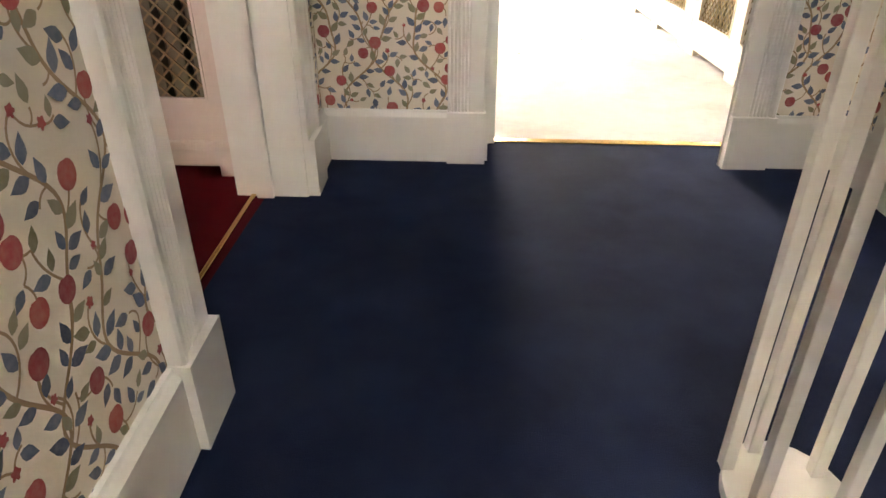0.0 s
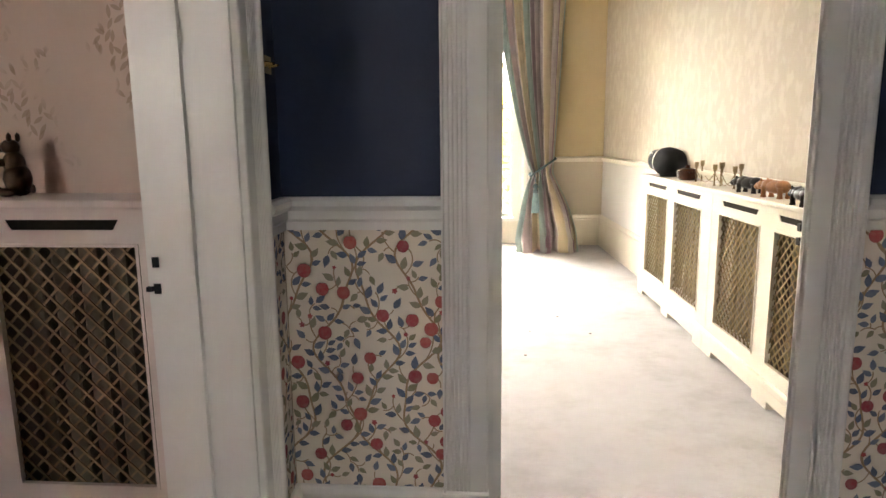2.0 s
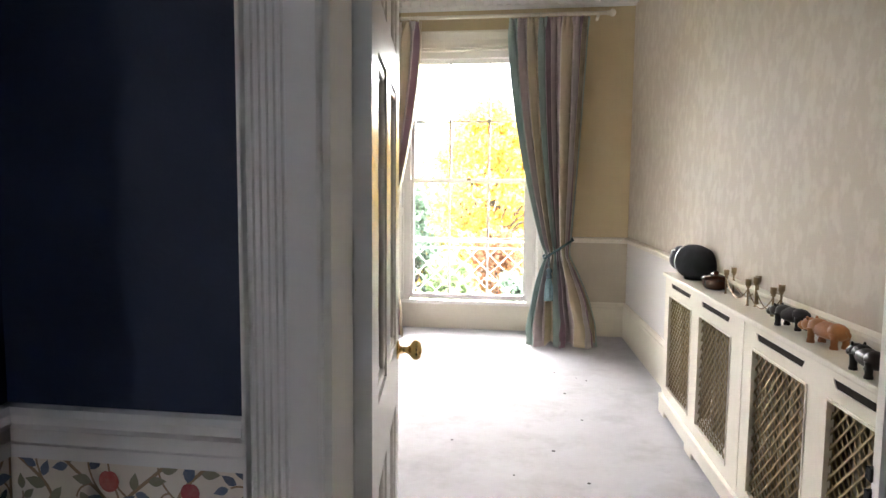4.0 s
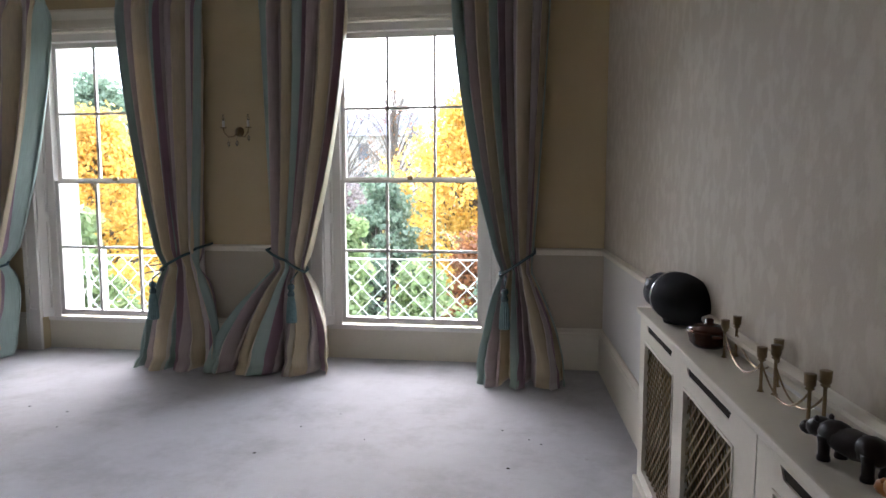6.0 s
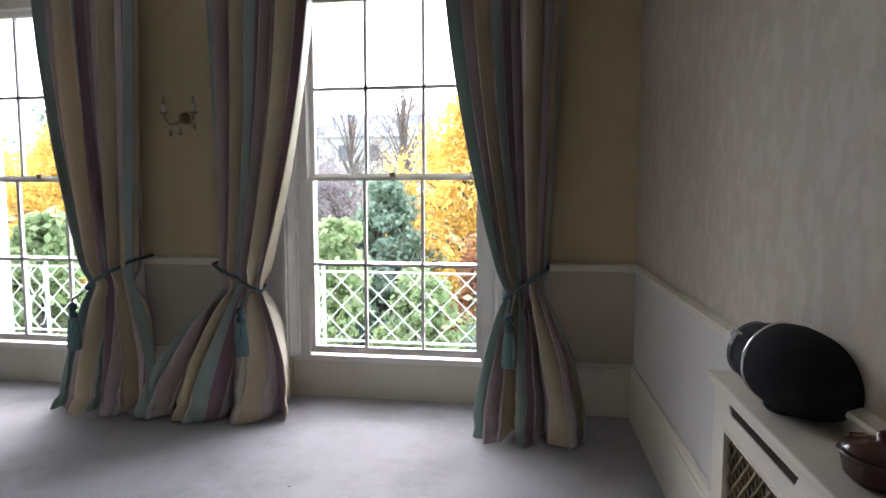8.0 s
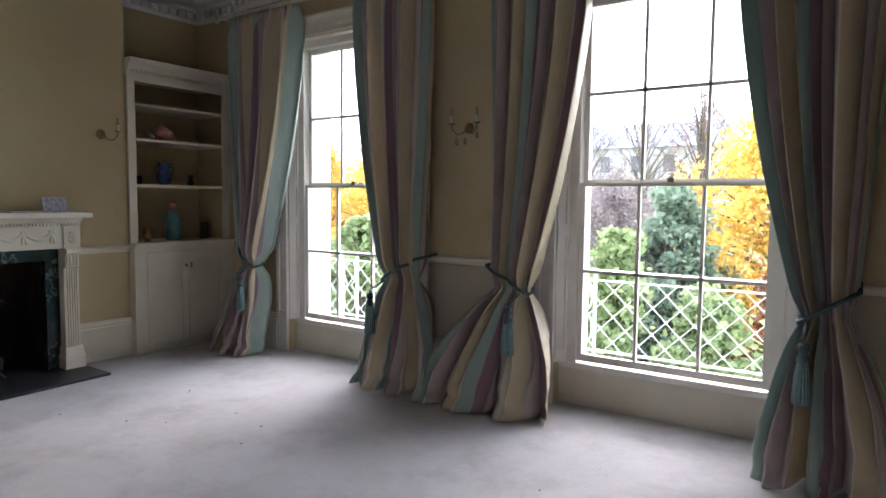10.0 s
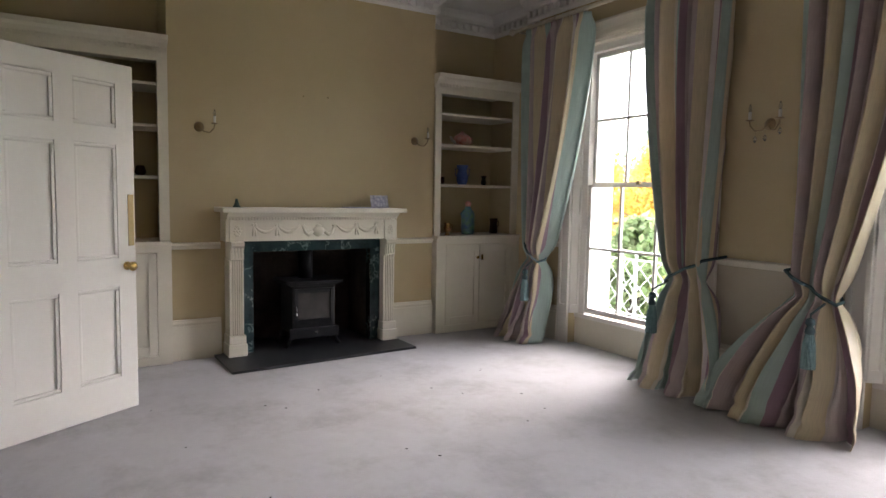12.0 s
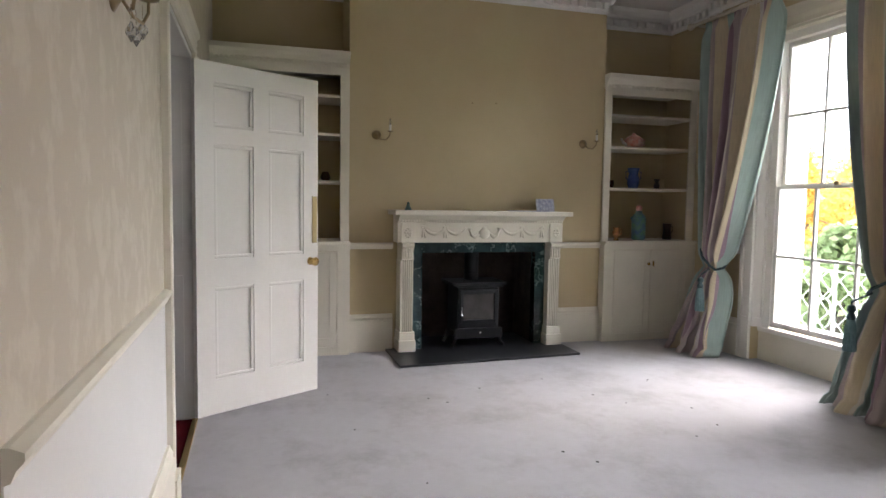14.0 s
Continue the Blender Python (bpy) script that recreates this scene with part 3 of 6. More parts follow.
EN = EX - 0.04 * (WY - 2.60)                # the east wall runs in slightly towards the windows


def slant(y0, y1, t0, t1, z0, z1):
    """A slab along the east wall, from t0 to t1 out from its face."""
    bm = bmesh.new()
    vs = [bm.verts.new((EX - 0.04 * (y - 2.60) - t, y, z)) for z in (z0, z1) for y, t in ((y0, t0), (y1, t0), (y1, t1), (y0, t1))]
    for f in ((0, 1, 2, 3), (7, 6, 5, 4), (0, 4, 5, 1), (1, 5, 6, 2), (2, 6, 7, 3), (3, 7, 4, 0)):
        bm.faces.new([vs[k] for k in f])
    bmesh.ops.recalc_face_normals(bm, faces=bm.faces)
    return bm


structure("wall_east", slant(2.55, WY + 0.3, -0.25, 0.0, 0, CEILING), DAMASK, "faded cream damask wallpaper in the window light", "wall")
structure("wall_west", B((AX - 0.3, NY, 0, AX, WY + 0.3, CEILING)), KHAKI, "khaki painted alcove wall behind the shelves", "wall")
structure("chimney_breast", B((AX, BREAST[0], 0, BX, 4.92, CEILING), (AX, 6.03, 0, BX, BREAST[1], CEILING), (AX, 4.92, 0.90, BX, 6.03, CEILING)), KHAKI, "khaki painted chimney breast", "wall")
structure("fireplace_recess", B((AX - 0.02, 4.92, 0, AX + 0.02, 6.03, 0.9), (AX + 0.02, 4.922, 0, BX + 0.02, 4.94, 0.897), (AX + 0.02, 6.01, 0, BX + 0.02, 6.028, 0.897), (AX + 0.02, 4.94, 0.87, BX + 0.02, 6.01, 0.897)), SOOT, "sooty black lining of the fireplace", "fireplace lining")

wb = bmesh.new()
edges_x = []
for c in WINDOWS:
    edges_x += [c - 0.70, c + 0.70]
xs = [AX - 0.3] + edges_x + [EX + 0.25]
for i in range(0, len(xs), 2):
    if i == 0:
        box(wb, xs[0], CY, 0, CXR, WY + 0.30, CEILING)
        box(wb, CXR, WY, 0, xs[1], WY + 0.30, CEILING)
        continue
    box(wb, xs[i], WY, 0, xs[i + 1], WY + 0.30, CEILING)
for c in WINDOWS:
    box(wb, c - 0.70, WY, 2.72, c + 0.70, WY + 0.30, CEILING)
    box(wb, c - 0.70, WY + 0.10, 0, c + 0.70, WY + 0.30, 0.25)
structure("wall_windows", wb, KHAKI, "khaki wall between and around the tall windows", "wall")
structure("wall_outside", B((AX - 0.6, WY + 0.302, -4.2, WINDOWS[0] - 0.66, WY + 0.48, 5), (WINDOWS[0] + 0.66, WY + 0.302, -4.2, WINDOWS[1] - 0.66, WY + 0.48, 5), (WINDOWS[1] + 0.66, WY + 0.302, -4.2, EX + 0.6, WY + 0.48, 5), *[(c - 0.66, WY + 0.302, 2.75, c + 0.66, WY + 0.48, 5) for c in WINDOWS], *[(c - 0.66, WY + 0.302, -4.2, c + 0.66, WY + 0.48, 0.2) for c in WINDOWS]), STONEOUT, "white rendered outer face of the house", "wall")
structure("ceiling_drawing_room", B((AX - 0.3, 2.402, CEILING, EX + 0.25, WY + 0.3, 3.45)), CEIL, "white plaster ceiling with a moulded cornice", "ceiling")

# ---- mouldings ----
DADO = [(0, 0.0), (0.012, 0.0), (0.012, 0.022), (0.020, 0.030), (0.020, 0.052), (0.034, 0.066), (0.034, 0.080), (0.022, 0.088), (0, 0.088)]
RAIL = [(0, 0.0), (0.012, 0.004), (0.018, 0.02), (0.030, 0.034), (0.030, 0.046), (0.010, 0.055), (0, 0.055)]
def lift(prof, z):
    return [(d, h + z) for d, h in prof]


def skirting(h, out=0.022):
    return [(0, 0), (out, 0), (out, h - 0.055), (out - 0.006, h - 0.045), (out - 0.004, h - 0.030), (out - 0.014, h - 0.012), (out - 0.016, h), (0, h)]


HALLSKIRT = skirting(0.176)
ROOMSKIRT = skirting(0.325, 0.03)
PLAINSKIRT = [(0, 0), (0.022, 0), (0.022, 0.155), (0.012, 0.168), (0.010, 0.176), (0, 0.176)]
A1, A2 = 0.122, 0.135
def hall_trim(name, prof, label):
    bm = bmesh.new()
    run(bm, (LX, HY), (DOOR[0] - A1, HY), (0, -1), prof)
    run(bm, (DOOR[1] + A2, HY), (HX, HY), (0, -1), prof)
    run(bm, (LX, REDDOOR[1] + 0.14), (LX, HY), (1, 0), prof)
    run(bm, (LX, 0.60), (LX, REDDOOR[0] - 0.14), (1, 0), prof)
    run(bm, (HX, 0.60), (HX, HY), (-1, 0), prof)
    return structure(name, bm, WHITE, label, "trim")


hall_trim("baseboard", PLAINSKIRT, "white painted skirting board of the landing")
hall_trim("dado_rail", lift(DADO, 0.912), "white moulded dado rail of the landing")


def architrave(name, o, u, n, z1, mat, label, w=0.135):
    """Reeded door surround upright on a plain plinth block."""
    bm = bmesh.new()
    prof = [(0, 0), (0, 0.018), (0.004, 0.021), (0.050, 0.021), (0.053, 0.017)]
    for k in range(5):
        f = 0.055 + 0.0115 * k
        prof += [(f, 0.0175), (f + 0.0025, 0.0215), (f + 0.0065, 0.0215), (f + 0.009, 0.0175)]
    prof += [(0.114, 0.0175), (0.117, 0.026), (0.122, 0.030), (w - 0.005, 0.030), (w, 0.025), (w, 0)]
    post(bm, o, u, n, prof, 0.176, z1)
    post(bm, o, u, n, [(-0.003, 0), (-0.003, 0.038), (w + 0.003, 0.038), (w + 0.003, 0)], 0, 0.176)
    return structure(name, bm, mat, label, "architrave")


def head_architrave(name, a, b, n, z, mat, label):
    prof = [(0, z), (0.016, z), (0.020, z + 0.03), (0.014, z + 0.05), (0.022, z + 0.07), (0.016, z + 0.09), (0.034, z + 0.105), (0.034, z + 0.135), (0, z + 0.135)]
    return structure(name, run(bmesh.new(), a, b, n, prof), mat, label, "architrave")


LB = "white reeded door surround on a plinth block"
architrave("architrave_entry_west", (DOOR[0], HY), (-1, 0), (0, -1), HEAD, WHITE, LB, A1)
architrave("architrave_entry_east", (DOOR[1], HY), (1, 0), (0, -1), HEAD, WHITE, LB)
head_architrave("architrave_entry_head", (DOOR[0] - A1, HY), (DOOR[1] + A2, HY), (0, -1), HEAD, WHITE, "white moulded head over the doorway")
architrave("architrave_red_north", (LX, REDDOOR[1]), (0, 1), (1, 0), HEAD, WHITE, LB)
architrave("architrave_red_south", (LX, REDDOOR[0]), (0, -1), (1, 0), HEAD, WHITE, LB)
head_architrave("architrave_red_head", (LX, REDDOOR[0] - A1), (LX, REDDOOR[1] + A1), (1, 0), HEAD, WHITE, "white moulded head over the red room doorway")
# linings of the openings
lin = bmesh.new()
box(lin, DOOR[0] - 0.004, HY - 0.004, 0, DOOR[0] + 0.012, 2.462, HEAD)
post(lin, (DOOR[1], HY - 0.004), (0, 1), (1, 0), [(0, -0.008), (0, 0.006), (0.254, 0.126), (0.254, 0.110)], 0, HEAD - 0.014)
box(lin, DOOR[0] + 0.012, HY - 0.004, HEAD - 0.014, DOOR[1] + 0.12, 2.604, HEAD + 0.004)
structure("door_lining_entry", lin, WHITE, "white painted door lining with a stop bead", "door lining")
lin = bmesh.new()
box(lin, LX - 0.216, REDDOOR[1] - 0.012, 0, LX + 0.004, REDDOOR[1] + 0.004, HEAD)
box(lin, LX - 0.216, REDDOOR[0] - 0.004, 0, LX + 0.004, REDDOOR[0] + 0.012, HEAD)
box(lin, LX - 0.216, REDDOOR[0] + 0.012, HEAD - 0.014, LX + 0.004, REDDOOR[1] - 0.012, HEAD + 0.004)
box(lin, LX - 0.15, REDDOOR[1] - 0.028, 0, LX - 0.10, REDDOOR[1] - 0.012, HEAD - 0.014)
structure("door_lining_red_room", lin, WHITE, "white painted door lining with a stop bead", "door lining")
keep = thing("strike_plate", (LX - 0.19, REDDOOR[1] - 0.014, 0.86), "dark iron keep set in the white door lining", "strike plate")
for dz in (0.0, 0.085):
    part("keep_hole", B((LX - 0.203, REDDOOR[1] - 0.0155, 0.815 + dz * 0.7, LX - 0.188, REDDOOR[1] - 0.0125, 0.838 + dz * 0.7)), IRON, keep)
part("tongue", B((LX - 0.216, REDDOOR[1] - 0.026, 0.822, LX - 0.203, REDDOOR[1] - 0.014, 0.832)), IRON, keep)
lin = bmesh.new()
box(lin, DOOR2[0] - 0.026, 2.404, 0, DOOR2[0], NY - 0.004, HEAD - 0.002)
box(lin, DOOR2[1], 2.404, 0, DOOR2[1] + 0.026, NY - 0.004, HEAD - 0.002)
box(lin, DOOR2[0], 2.404, HEAD - 0.03, DOOR2[1], NY - 0.004, HEAD - 0.002)
box(lin, DOOR2[0], 2.90, 0, DOOR2[0] + 0.02, 2.98, HEAD - 0.03)
for y0, y1 in ((2.46, 2.84), (3.0, 3.16)):
    for z0, z1 in ((0.2, 0.85), (1.0, 1.95)):
        box(lin, DOOR2[0], y0, z0, DOOR2[0] + 0.008, y1, z1)
structure("door_lining_near", lin, PANEL, "pale panelled lining of the deep doorway", "door lining")
IV = "ivory moulded door surround"
architrave("architrave_near_west", (DOOR2[0], NY), (-1, 0), (0, 1), HEAD, IVORY, IV)
architrave("architrave_near_east", (DOOR2[1], NY), (1, 0), (0, 1), HEAD, IVORY, IV)
head_architrave("architrave_near_head", (DOOR2[0] - A1, NY), (DOOR2[1] + A1, NY), (0, 1), HEAD, IVORY, "ivory moulded head over the doorway")

# drawing room trims
def room_trim(name, prof, label):
    bm = bmesh.new()
    run(bm, (DOOR2[1] + A1, NY), (0.10, NY), (0, 1), prof)
    run(bm, (EX, 2.60), (EN, WY), (-1, 0), prof)
    for a, b in ((CXR, WINDOWS[0] - 0.835), (WINDOWS[0] + 0.835, WINDOWS[1] - 0.835), (WINDOWS[1] + 0.835, EN)):
        run(bm, (a, WY), (b, WY), (0, -1), prof)
    run(bm, (BX, BREAST[0]), (BX, 4.70), (1, 0), prof)
    run(bm, (BX, 6.14), (BX, BREAST[1]), (1, 0), prof)
    return structure(name, bm, IVORY, label, "trim")


room_trim("skirting", ROOMSKIRT, "tall ivory moulded skirting board")
room_trim("dado_moulding", lift(RAIL, 0.888), "ivory moulded dado rail")
dp = bmesh.new()
box(dp, DOOR2[1] + A1, NY, 0.325, 0.10, NY + 0.003, 0.888)
structure("dado_panel_east", slant(2.60, WY, 0.0, 0.003, 0.325, 0.888), PANEL, "plain pale dado below the rail", "wall")
structure("dado_panel_windows", B((WINDOWS[0] + 0.837, WY - 0.003, 0.325, WINDOWS[1] - 0.837, WY, 0.888), (WINDOWS[1] + 0.837, WY - 0.003, 0.325, EN - 0.004, WY, 0.888)), DARKERDADO, "plain pale dado below the rail", "wall")
structure("dado_panel", dp, PANEL, "plain pale dado below the rail", "wall")
CORN = [(0, 3.06), (0.012, 3.06), (0.018, 3.085), (0.03, 3.09), (0.03, 3.155), (0.07, 3.165), (0.08, 3.19), (0.13, 3.215), (0.15, 3.25), (0, 3.25)]
cb = bmesh.new()
RING = [((AX, NY), (EX, NY), (0, 1)), ((EX - 0.025, NY), (EN, WY), (-1, 0)), ((AX, CY), (CXR, CY), (0, -1)), ((CXR - 0.15, WY), (EN, WY), (0, -1)), ((AX, NY), (AX, BREAST[0]), (1, 0)), ((AX, BREAST[1]), (AX, CY), (1, 0)), ((BX, BREAST[0]), (BX, BREAST[1]), (1, 0)), ((AX, BREAST[0]), (BX, BREAST[0]), (0, -1)), ((AX, BREAST[1]), (BX, BREAST[1]), (0, 1))]
for a, b, n in RING:
    run(cb, a, b, n, CORN)
    length = math.dist(a, b)
    k = int(length / 0.085)
    for i in range(k):
        f = (i + 0.5) / k
        x, y = a[0] + (b[0] - a[0]) * f, a[1] + (b[1] - a[1]) * f
        t = (abs(b[0] - a[0]) > 0.5)
        hx, hy = (0.022, 0.0) if t else (0.0, 0.022)
        box(cb, x - hx + n[0] * 0.03, y - hy + n[1] * 0.03, 3.095, x + hx + n[0] * 0.062, y + hy + n[1] * 0.062, 3.15)
structure("cornice", cb, CEIL, "white plaster cornice with a dentil course", "cornice")

# ---- windows ----
PW, PH = 0.383, 0.585
def window(i, c):
    x0, x1, z0, z1 = c - 0.575, c + 0.575, 0.30, 2.64
    w = thing("window_%d" % i, (c, GY, z0), "tall white sash window of twelve panes, closed", "window", "sash windows", "structure")
    fr = B((x0 - 0.075, GY - 0.05, z0 - 0.05, x0, GY + 0.10, z1 + 0.07), (x1, GY - 0.05, z0 - 0.05, x1 + 0.075, GY + 0.10, z1 + 0.07), (x0, GY - 0.05, z1, x1, GY + 0.10, z1 + 0.07), bevel=0.004)
    part("window_frame", fr, WHITE, w)
    part("window_sill", B((x0 - 0.12, WY + 0.065, 0.245, x1 + 0.12, GY + 0.01, 0.283), bevel=0.006), WHITE, w, "white sill board")
    for nm, za, zb, dy in (("lower_sash", z0, z0 + 2 * PH, -0.02), ("upper_sash", z0 + 2 * PH, z1, 0.03)):
        bm = bmesh.new()
        y0, y1 = GY + dy - 0.018, GY + dy + 0.018
        box(bm, x0, y0, za, x0 + 0.032, y1, zb)
        box(bm, x1 - 0.032, y0, za, x1, y1, zb)
        box(bm, x0 + 0.032, y0, za, x1 - 0.032, y1, za + (0.045 if dy < 0 else 0.022))
        box(bm, x0 + 0.032, y0, zb - (0.022 if dy < 0 else 0.04), x1 - 0.032, y1, zb)
        for k in (-0.5, 0.5):
            box(bm, c + k * PW - 0.010, y0 + 0.004, za, c + k * PW + 0.010, y1 - 0.004, zb)
        zm = (za + zb) / 2 + (0.01 if dy < 0 else -0.01)
        box(bm, x0, y0 + 0.004, zm - 0.010, x1, y1 - 0.004, zm + 0.010)
        s = part(nm, bm, WHITE, w)
        for a in range(3):
            for b in range(2):
                pane = part("pane", B((c + (a - 1.5) * PW, GY + dy - 0.002, za + b * PH, c + (a - 0.5) * PW, GY + dy + 0.002, za + (b + 1) * PH)), GLASS, s)
                pane.visible_shadow = False
    part("catch", B((c - 0.02, GY - 0.05, 1.47, c + 0.02, GY - 0.02, 1.50), bevel=0.004), AGEDBRASS, w, "brass sash fastener")
    for sgn, nm in ((-1, "shutter"), (1, "shutter")):
        xi, xo = c + sgn * 0.652, c + sgn * 0.70
        bm = bmesh.new()
        a, b = Vector((xo, WY - 0.002, 0)), Vector((xi, GY - 0.05, 0))
        d = (b - a).normalized()
        n = Vector((-sgn, 0, 0))
        def slab(w0, w1, za, zb, t0, t1):
            p, q = a + d * w0, a + d * w1
            vs = [bm.verts.new((v.x + n.x * t, v.y, z)) for z in (za, zb) for v, t in ((p, t0), (q, t0), (q, t1), (p, t1))]
            for f in ((0, 1, 2, 3), (7, 6, 5, 4), (0, 4, 5, 1), (1, 5, 6, 2), (2, 6, 7, 3), (3, 7, 4, 0)):
                bm.faces.new([vs[k] for k in f])
        L = (b - a).length
        slab(0, L, 0.285, 2.70, -0.02, 0.0)
        for za, zb in ((0.285, 0.36), (1.12, 1.20), (1.45, 1.53), (2.6, 2.70)):
            slab(0, L, za, zb, 0.0, 0.012)
        slab(0, L * 0.18, 0.36, 2.6, 0.0, 0.012)
        slab(L * 0.82, L, 0.36, 2.6, 0.0, 0.012)
        part(nm, bm, WHITE, w, "pale panelled shutter folded in its box")
    box_bm = B((c - 0.70, WY - 0.001, 2.70, c + 0.70, GY - 0.05, 2.719))
    part("soffit", box_bm, IVORY, w)
    part("apron", B((c - 0.70, WY + 0.085, 0, c + 0.70, WY + 0.099, 0.245)), IVORY, w, "plain ivory panel below the sill")
    hd = bmesh.new()
    run(hd, (c - 0.84, WY), (c + 0.84, WY), (0, -1), [(0, 2.72), (0.02, 2.72), (0.024, 2.75), (0.018, 2.79), (0.03, 2.82), (0.045, 2.85), (0.045, 2.87), (0, 2.87)])
    for sgn in (-1, 1):
        sb = bmesh.new()
        u = lambda p, q: (c + min(sgn * p, sgn * q), c + max(sgn * p, sgn * q))
        xa, xb = u(0.70, 0.835)
        box(sb, xa, WY - 0.010, 0.0, xb, WY, 2.72)
        for p, q in ((0.70, 0.728), (0.800, 0.835)):
            xa, xb = u(p, q)
            box(sb, xa, WY - 0.026, 0.0, xb, WY - 0.010, 2.72, bevel=0.004)
        xa, xb = u(0.728, 0.800)
        for za, zb in ((0.0, 0.36), (1.10, 1.20), (1.42, 1.52), (2.58, 2.72)):
            box(sb, xa, WY - 0.024, za, xb, WY - 0.010, zb)
        part("shutter_board", sb, WHITE, w, "pale panelled shutter board")
    part("architrave", hd, IVORY, w, "ivory moulded window surround")
    return w


for i, c in enumerate(WINDOWS):
    window(i + 1, c)

# ---- doors ----
def six_panel_door(name, hinge, angle, w, label, knob_z=0.88, plate=True):
    """Hinged at the origin, leaf along +x, thickness along y; turned about z."""
    h, t = 2.07, 0.042
    d = thing(name, (0, 0, 0), label, "door")
    st, mid = 0.115, 0.11
    rails = ((0.0, 0.21), (0.76, 0.93), (1.60, 1.70), (1.955, h))
    bm = bmesh.new()
    box(bm, 0, -t / 2, 0, st, t / 2, h)
    box(bm, w - st, -t / 2, 0, w, t / 2, h)
    box(bm, w / 2 - mid / 2, -t / 2, rails[0][1], w / 2 + mid / 2, t / 2, rails[1][0])
    box(bm, w / 2 - mid / 2, -t / 2, rails[1][1], w / 2 + mid / 2, t / 2, rails[2][0])
    box(bm, w / 2 - mid / 2, -t / 2, rails[2][1], w / 2 + mid / 2, t / 2, rails[3][0])
    for a, b in rails:
        box(bm, st, -t / 2, a, w - st, t / 2, b)
    part("leaf_frame", bm, WHITE, d)
    for i in range(3):
        za, zb = rails[i][1], rails[i + 1][0]
        for xa, xb in ((st, w / 2 - mid / 2), (w / 2 + mid / 2, w - st)):
            pm = bmesh.new()
            box(pm, xa, -0.005, za, xb, 0.005, zb)
            for s in (-1, 1):
                y = s * 0.005
                yo = s * (t / 2 - 0.004)
                for q in ((xa, za, xb, za + 0.022), (xa, zb - 0.022, xb, zb), (xa, za + 0.022, xa + 0.022, zb - 0.022), (xb - 0.022, za + 0.022, xb, zb - 0.022)):
                    box(pm, q[0], min(y, yo), q[1], q[2], max(y, yo), q[3], bevel=0.007)
            part("panel", pm, WHITE, d)
    for s in (-1, 1):
        k = lathe(bmesh.new(), [(0.026, 0.0), (0.026, 0.004), (0.011, 0.008), (0.009, 0.028), (0.016, 0.036), (0.027, 0.046), (0.029, 0.056), (0.022, 0.066), (0.006, 0.070)], seg=18, axis="y")
        for v in k.verts:
            v.co = Vector((w - 0.06 + v.co.x, s * (t / 2 + v.co.y), knob_z + v.co.z))
        part("door_knob", k, BRASS, d, "round polished brass knob", True)
        if plate:
            pb = B((w - 0.048, s * t / 2, 1.0, w - 0.008, s * (t / 2 + 0.004), 1.31), bevel=0.001)
            part("finger_plate", pb, AGEDBRASS, d, "worn brass finger plate")
    d.matrix_basis = pose(hinge[0], hinge[1], 0.012, 0, 0, angle)
    for o in d.children:
        o.matrix_parent_inverse = Matrix()
    return d


six_panel_door("door_1", (-2.843, NY + 0.002), 122.0, 0.86, "white six-panelled door standing wide open with brass knob")
six_panel_door("door_2", (0.236, 2.485), 98.5, 0.735, "white six-panelled door opened back into the entrance", 0.90, False)

# ---- balustrade on the landing ----
bal = thing("balustrade", (0.66, 0.9, 0), "white painted stair balustrade with square balusters on a curb", "balustrade")
cp = []
for k in range(13):
    a = math.pi * k / 12
    cp.append((0.685 - 0.095 * math.cos(a), 0.95 + 0.115 * math.sin(a)))
outline = [(0.59, -0.55)] + cp + [(0.78, -0.55)]
cbm = bmesh.new()
lo = [cbm.verts.new((x, y, -0.30 if y > 0.5 else -0.9)) for x, y in outline]
hi = [cbm.verts.new((x, y, 0.022)) for x, y in outline]
for i in range(len(outline)):
    j = (i + 1) % len(outline)
    cbm.faces.new((lo[i], lo[j], hi[j], hi[i]))
cbm.faces.new(hi)
cbm.faces.new(lo[::-1])
part("curb", cbm, WHITE, bal, "white curb with a rounded end")
spots = [(0.608, 1.008), (0.662, 1.046), (0.632, 0.938), (0.742, 1.0), (0.762, 0.945)] + [(0.64, 0.62 - 0.14 * i) for i in range(8)]
for x, y in spots:
    part("baluster", B((x - 0.0102, y - 0.0102, 0.02, x + 0.0102, y + 0.0102, 0.93), bevel=0.002), WHITE, bal)
rail = bmesh.new()
for a, b in (((0.64, -0.5), (0.64, 0.98)),):
    run(rail, a, b, (1, 0), [(-0.03, 0.93), (0.03, 0.93), (0.036, 0.95), (0.028, 0.975), (-0.028, 0.975), (-0.036, 0.95)])
lathe(rail, [(0.07, 0.93), (0.085, 0.95), (0.07, 0.975)], (0.69, 1.0, 0))
part("handrail", rail, EBONY, bal, "dark polished handrail")

hook = thing("picture_hook", (-0.075, HY, 1.68), "small brass picture hook on the navy wall", "hook")
part("plate", B((-0.080, HY - 0.004, 1.665, -0.070, HY, 1.695), bevel=0.001), AGEDBRASS, hook)
part("hook_bend", tube(bmesh.new(), [(-0.075, HY - 0.004, 1.69), (-0.075, HY - 0.010, 1.68), (-0.075, HY - 0.012, 1.668), (-0.075, HY - 0.006, 1.662)], 0.002, 6), AGEDBRASS, hook)
sw = thing("light_switch", (LX, 2.262, 1.33), "ornate brass light switch on the navy wall", "light switch")
part("plate", B((LX, 2.225, 1.31, LX + 0.006, 2.30, 1.352), bevel=0.002), AGEDBRASS, sw)
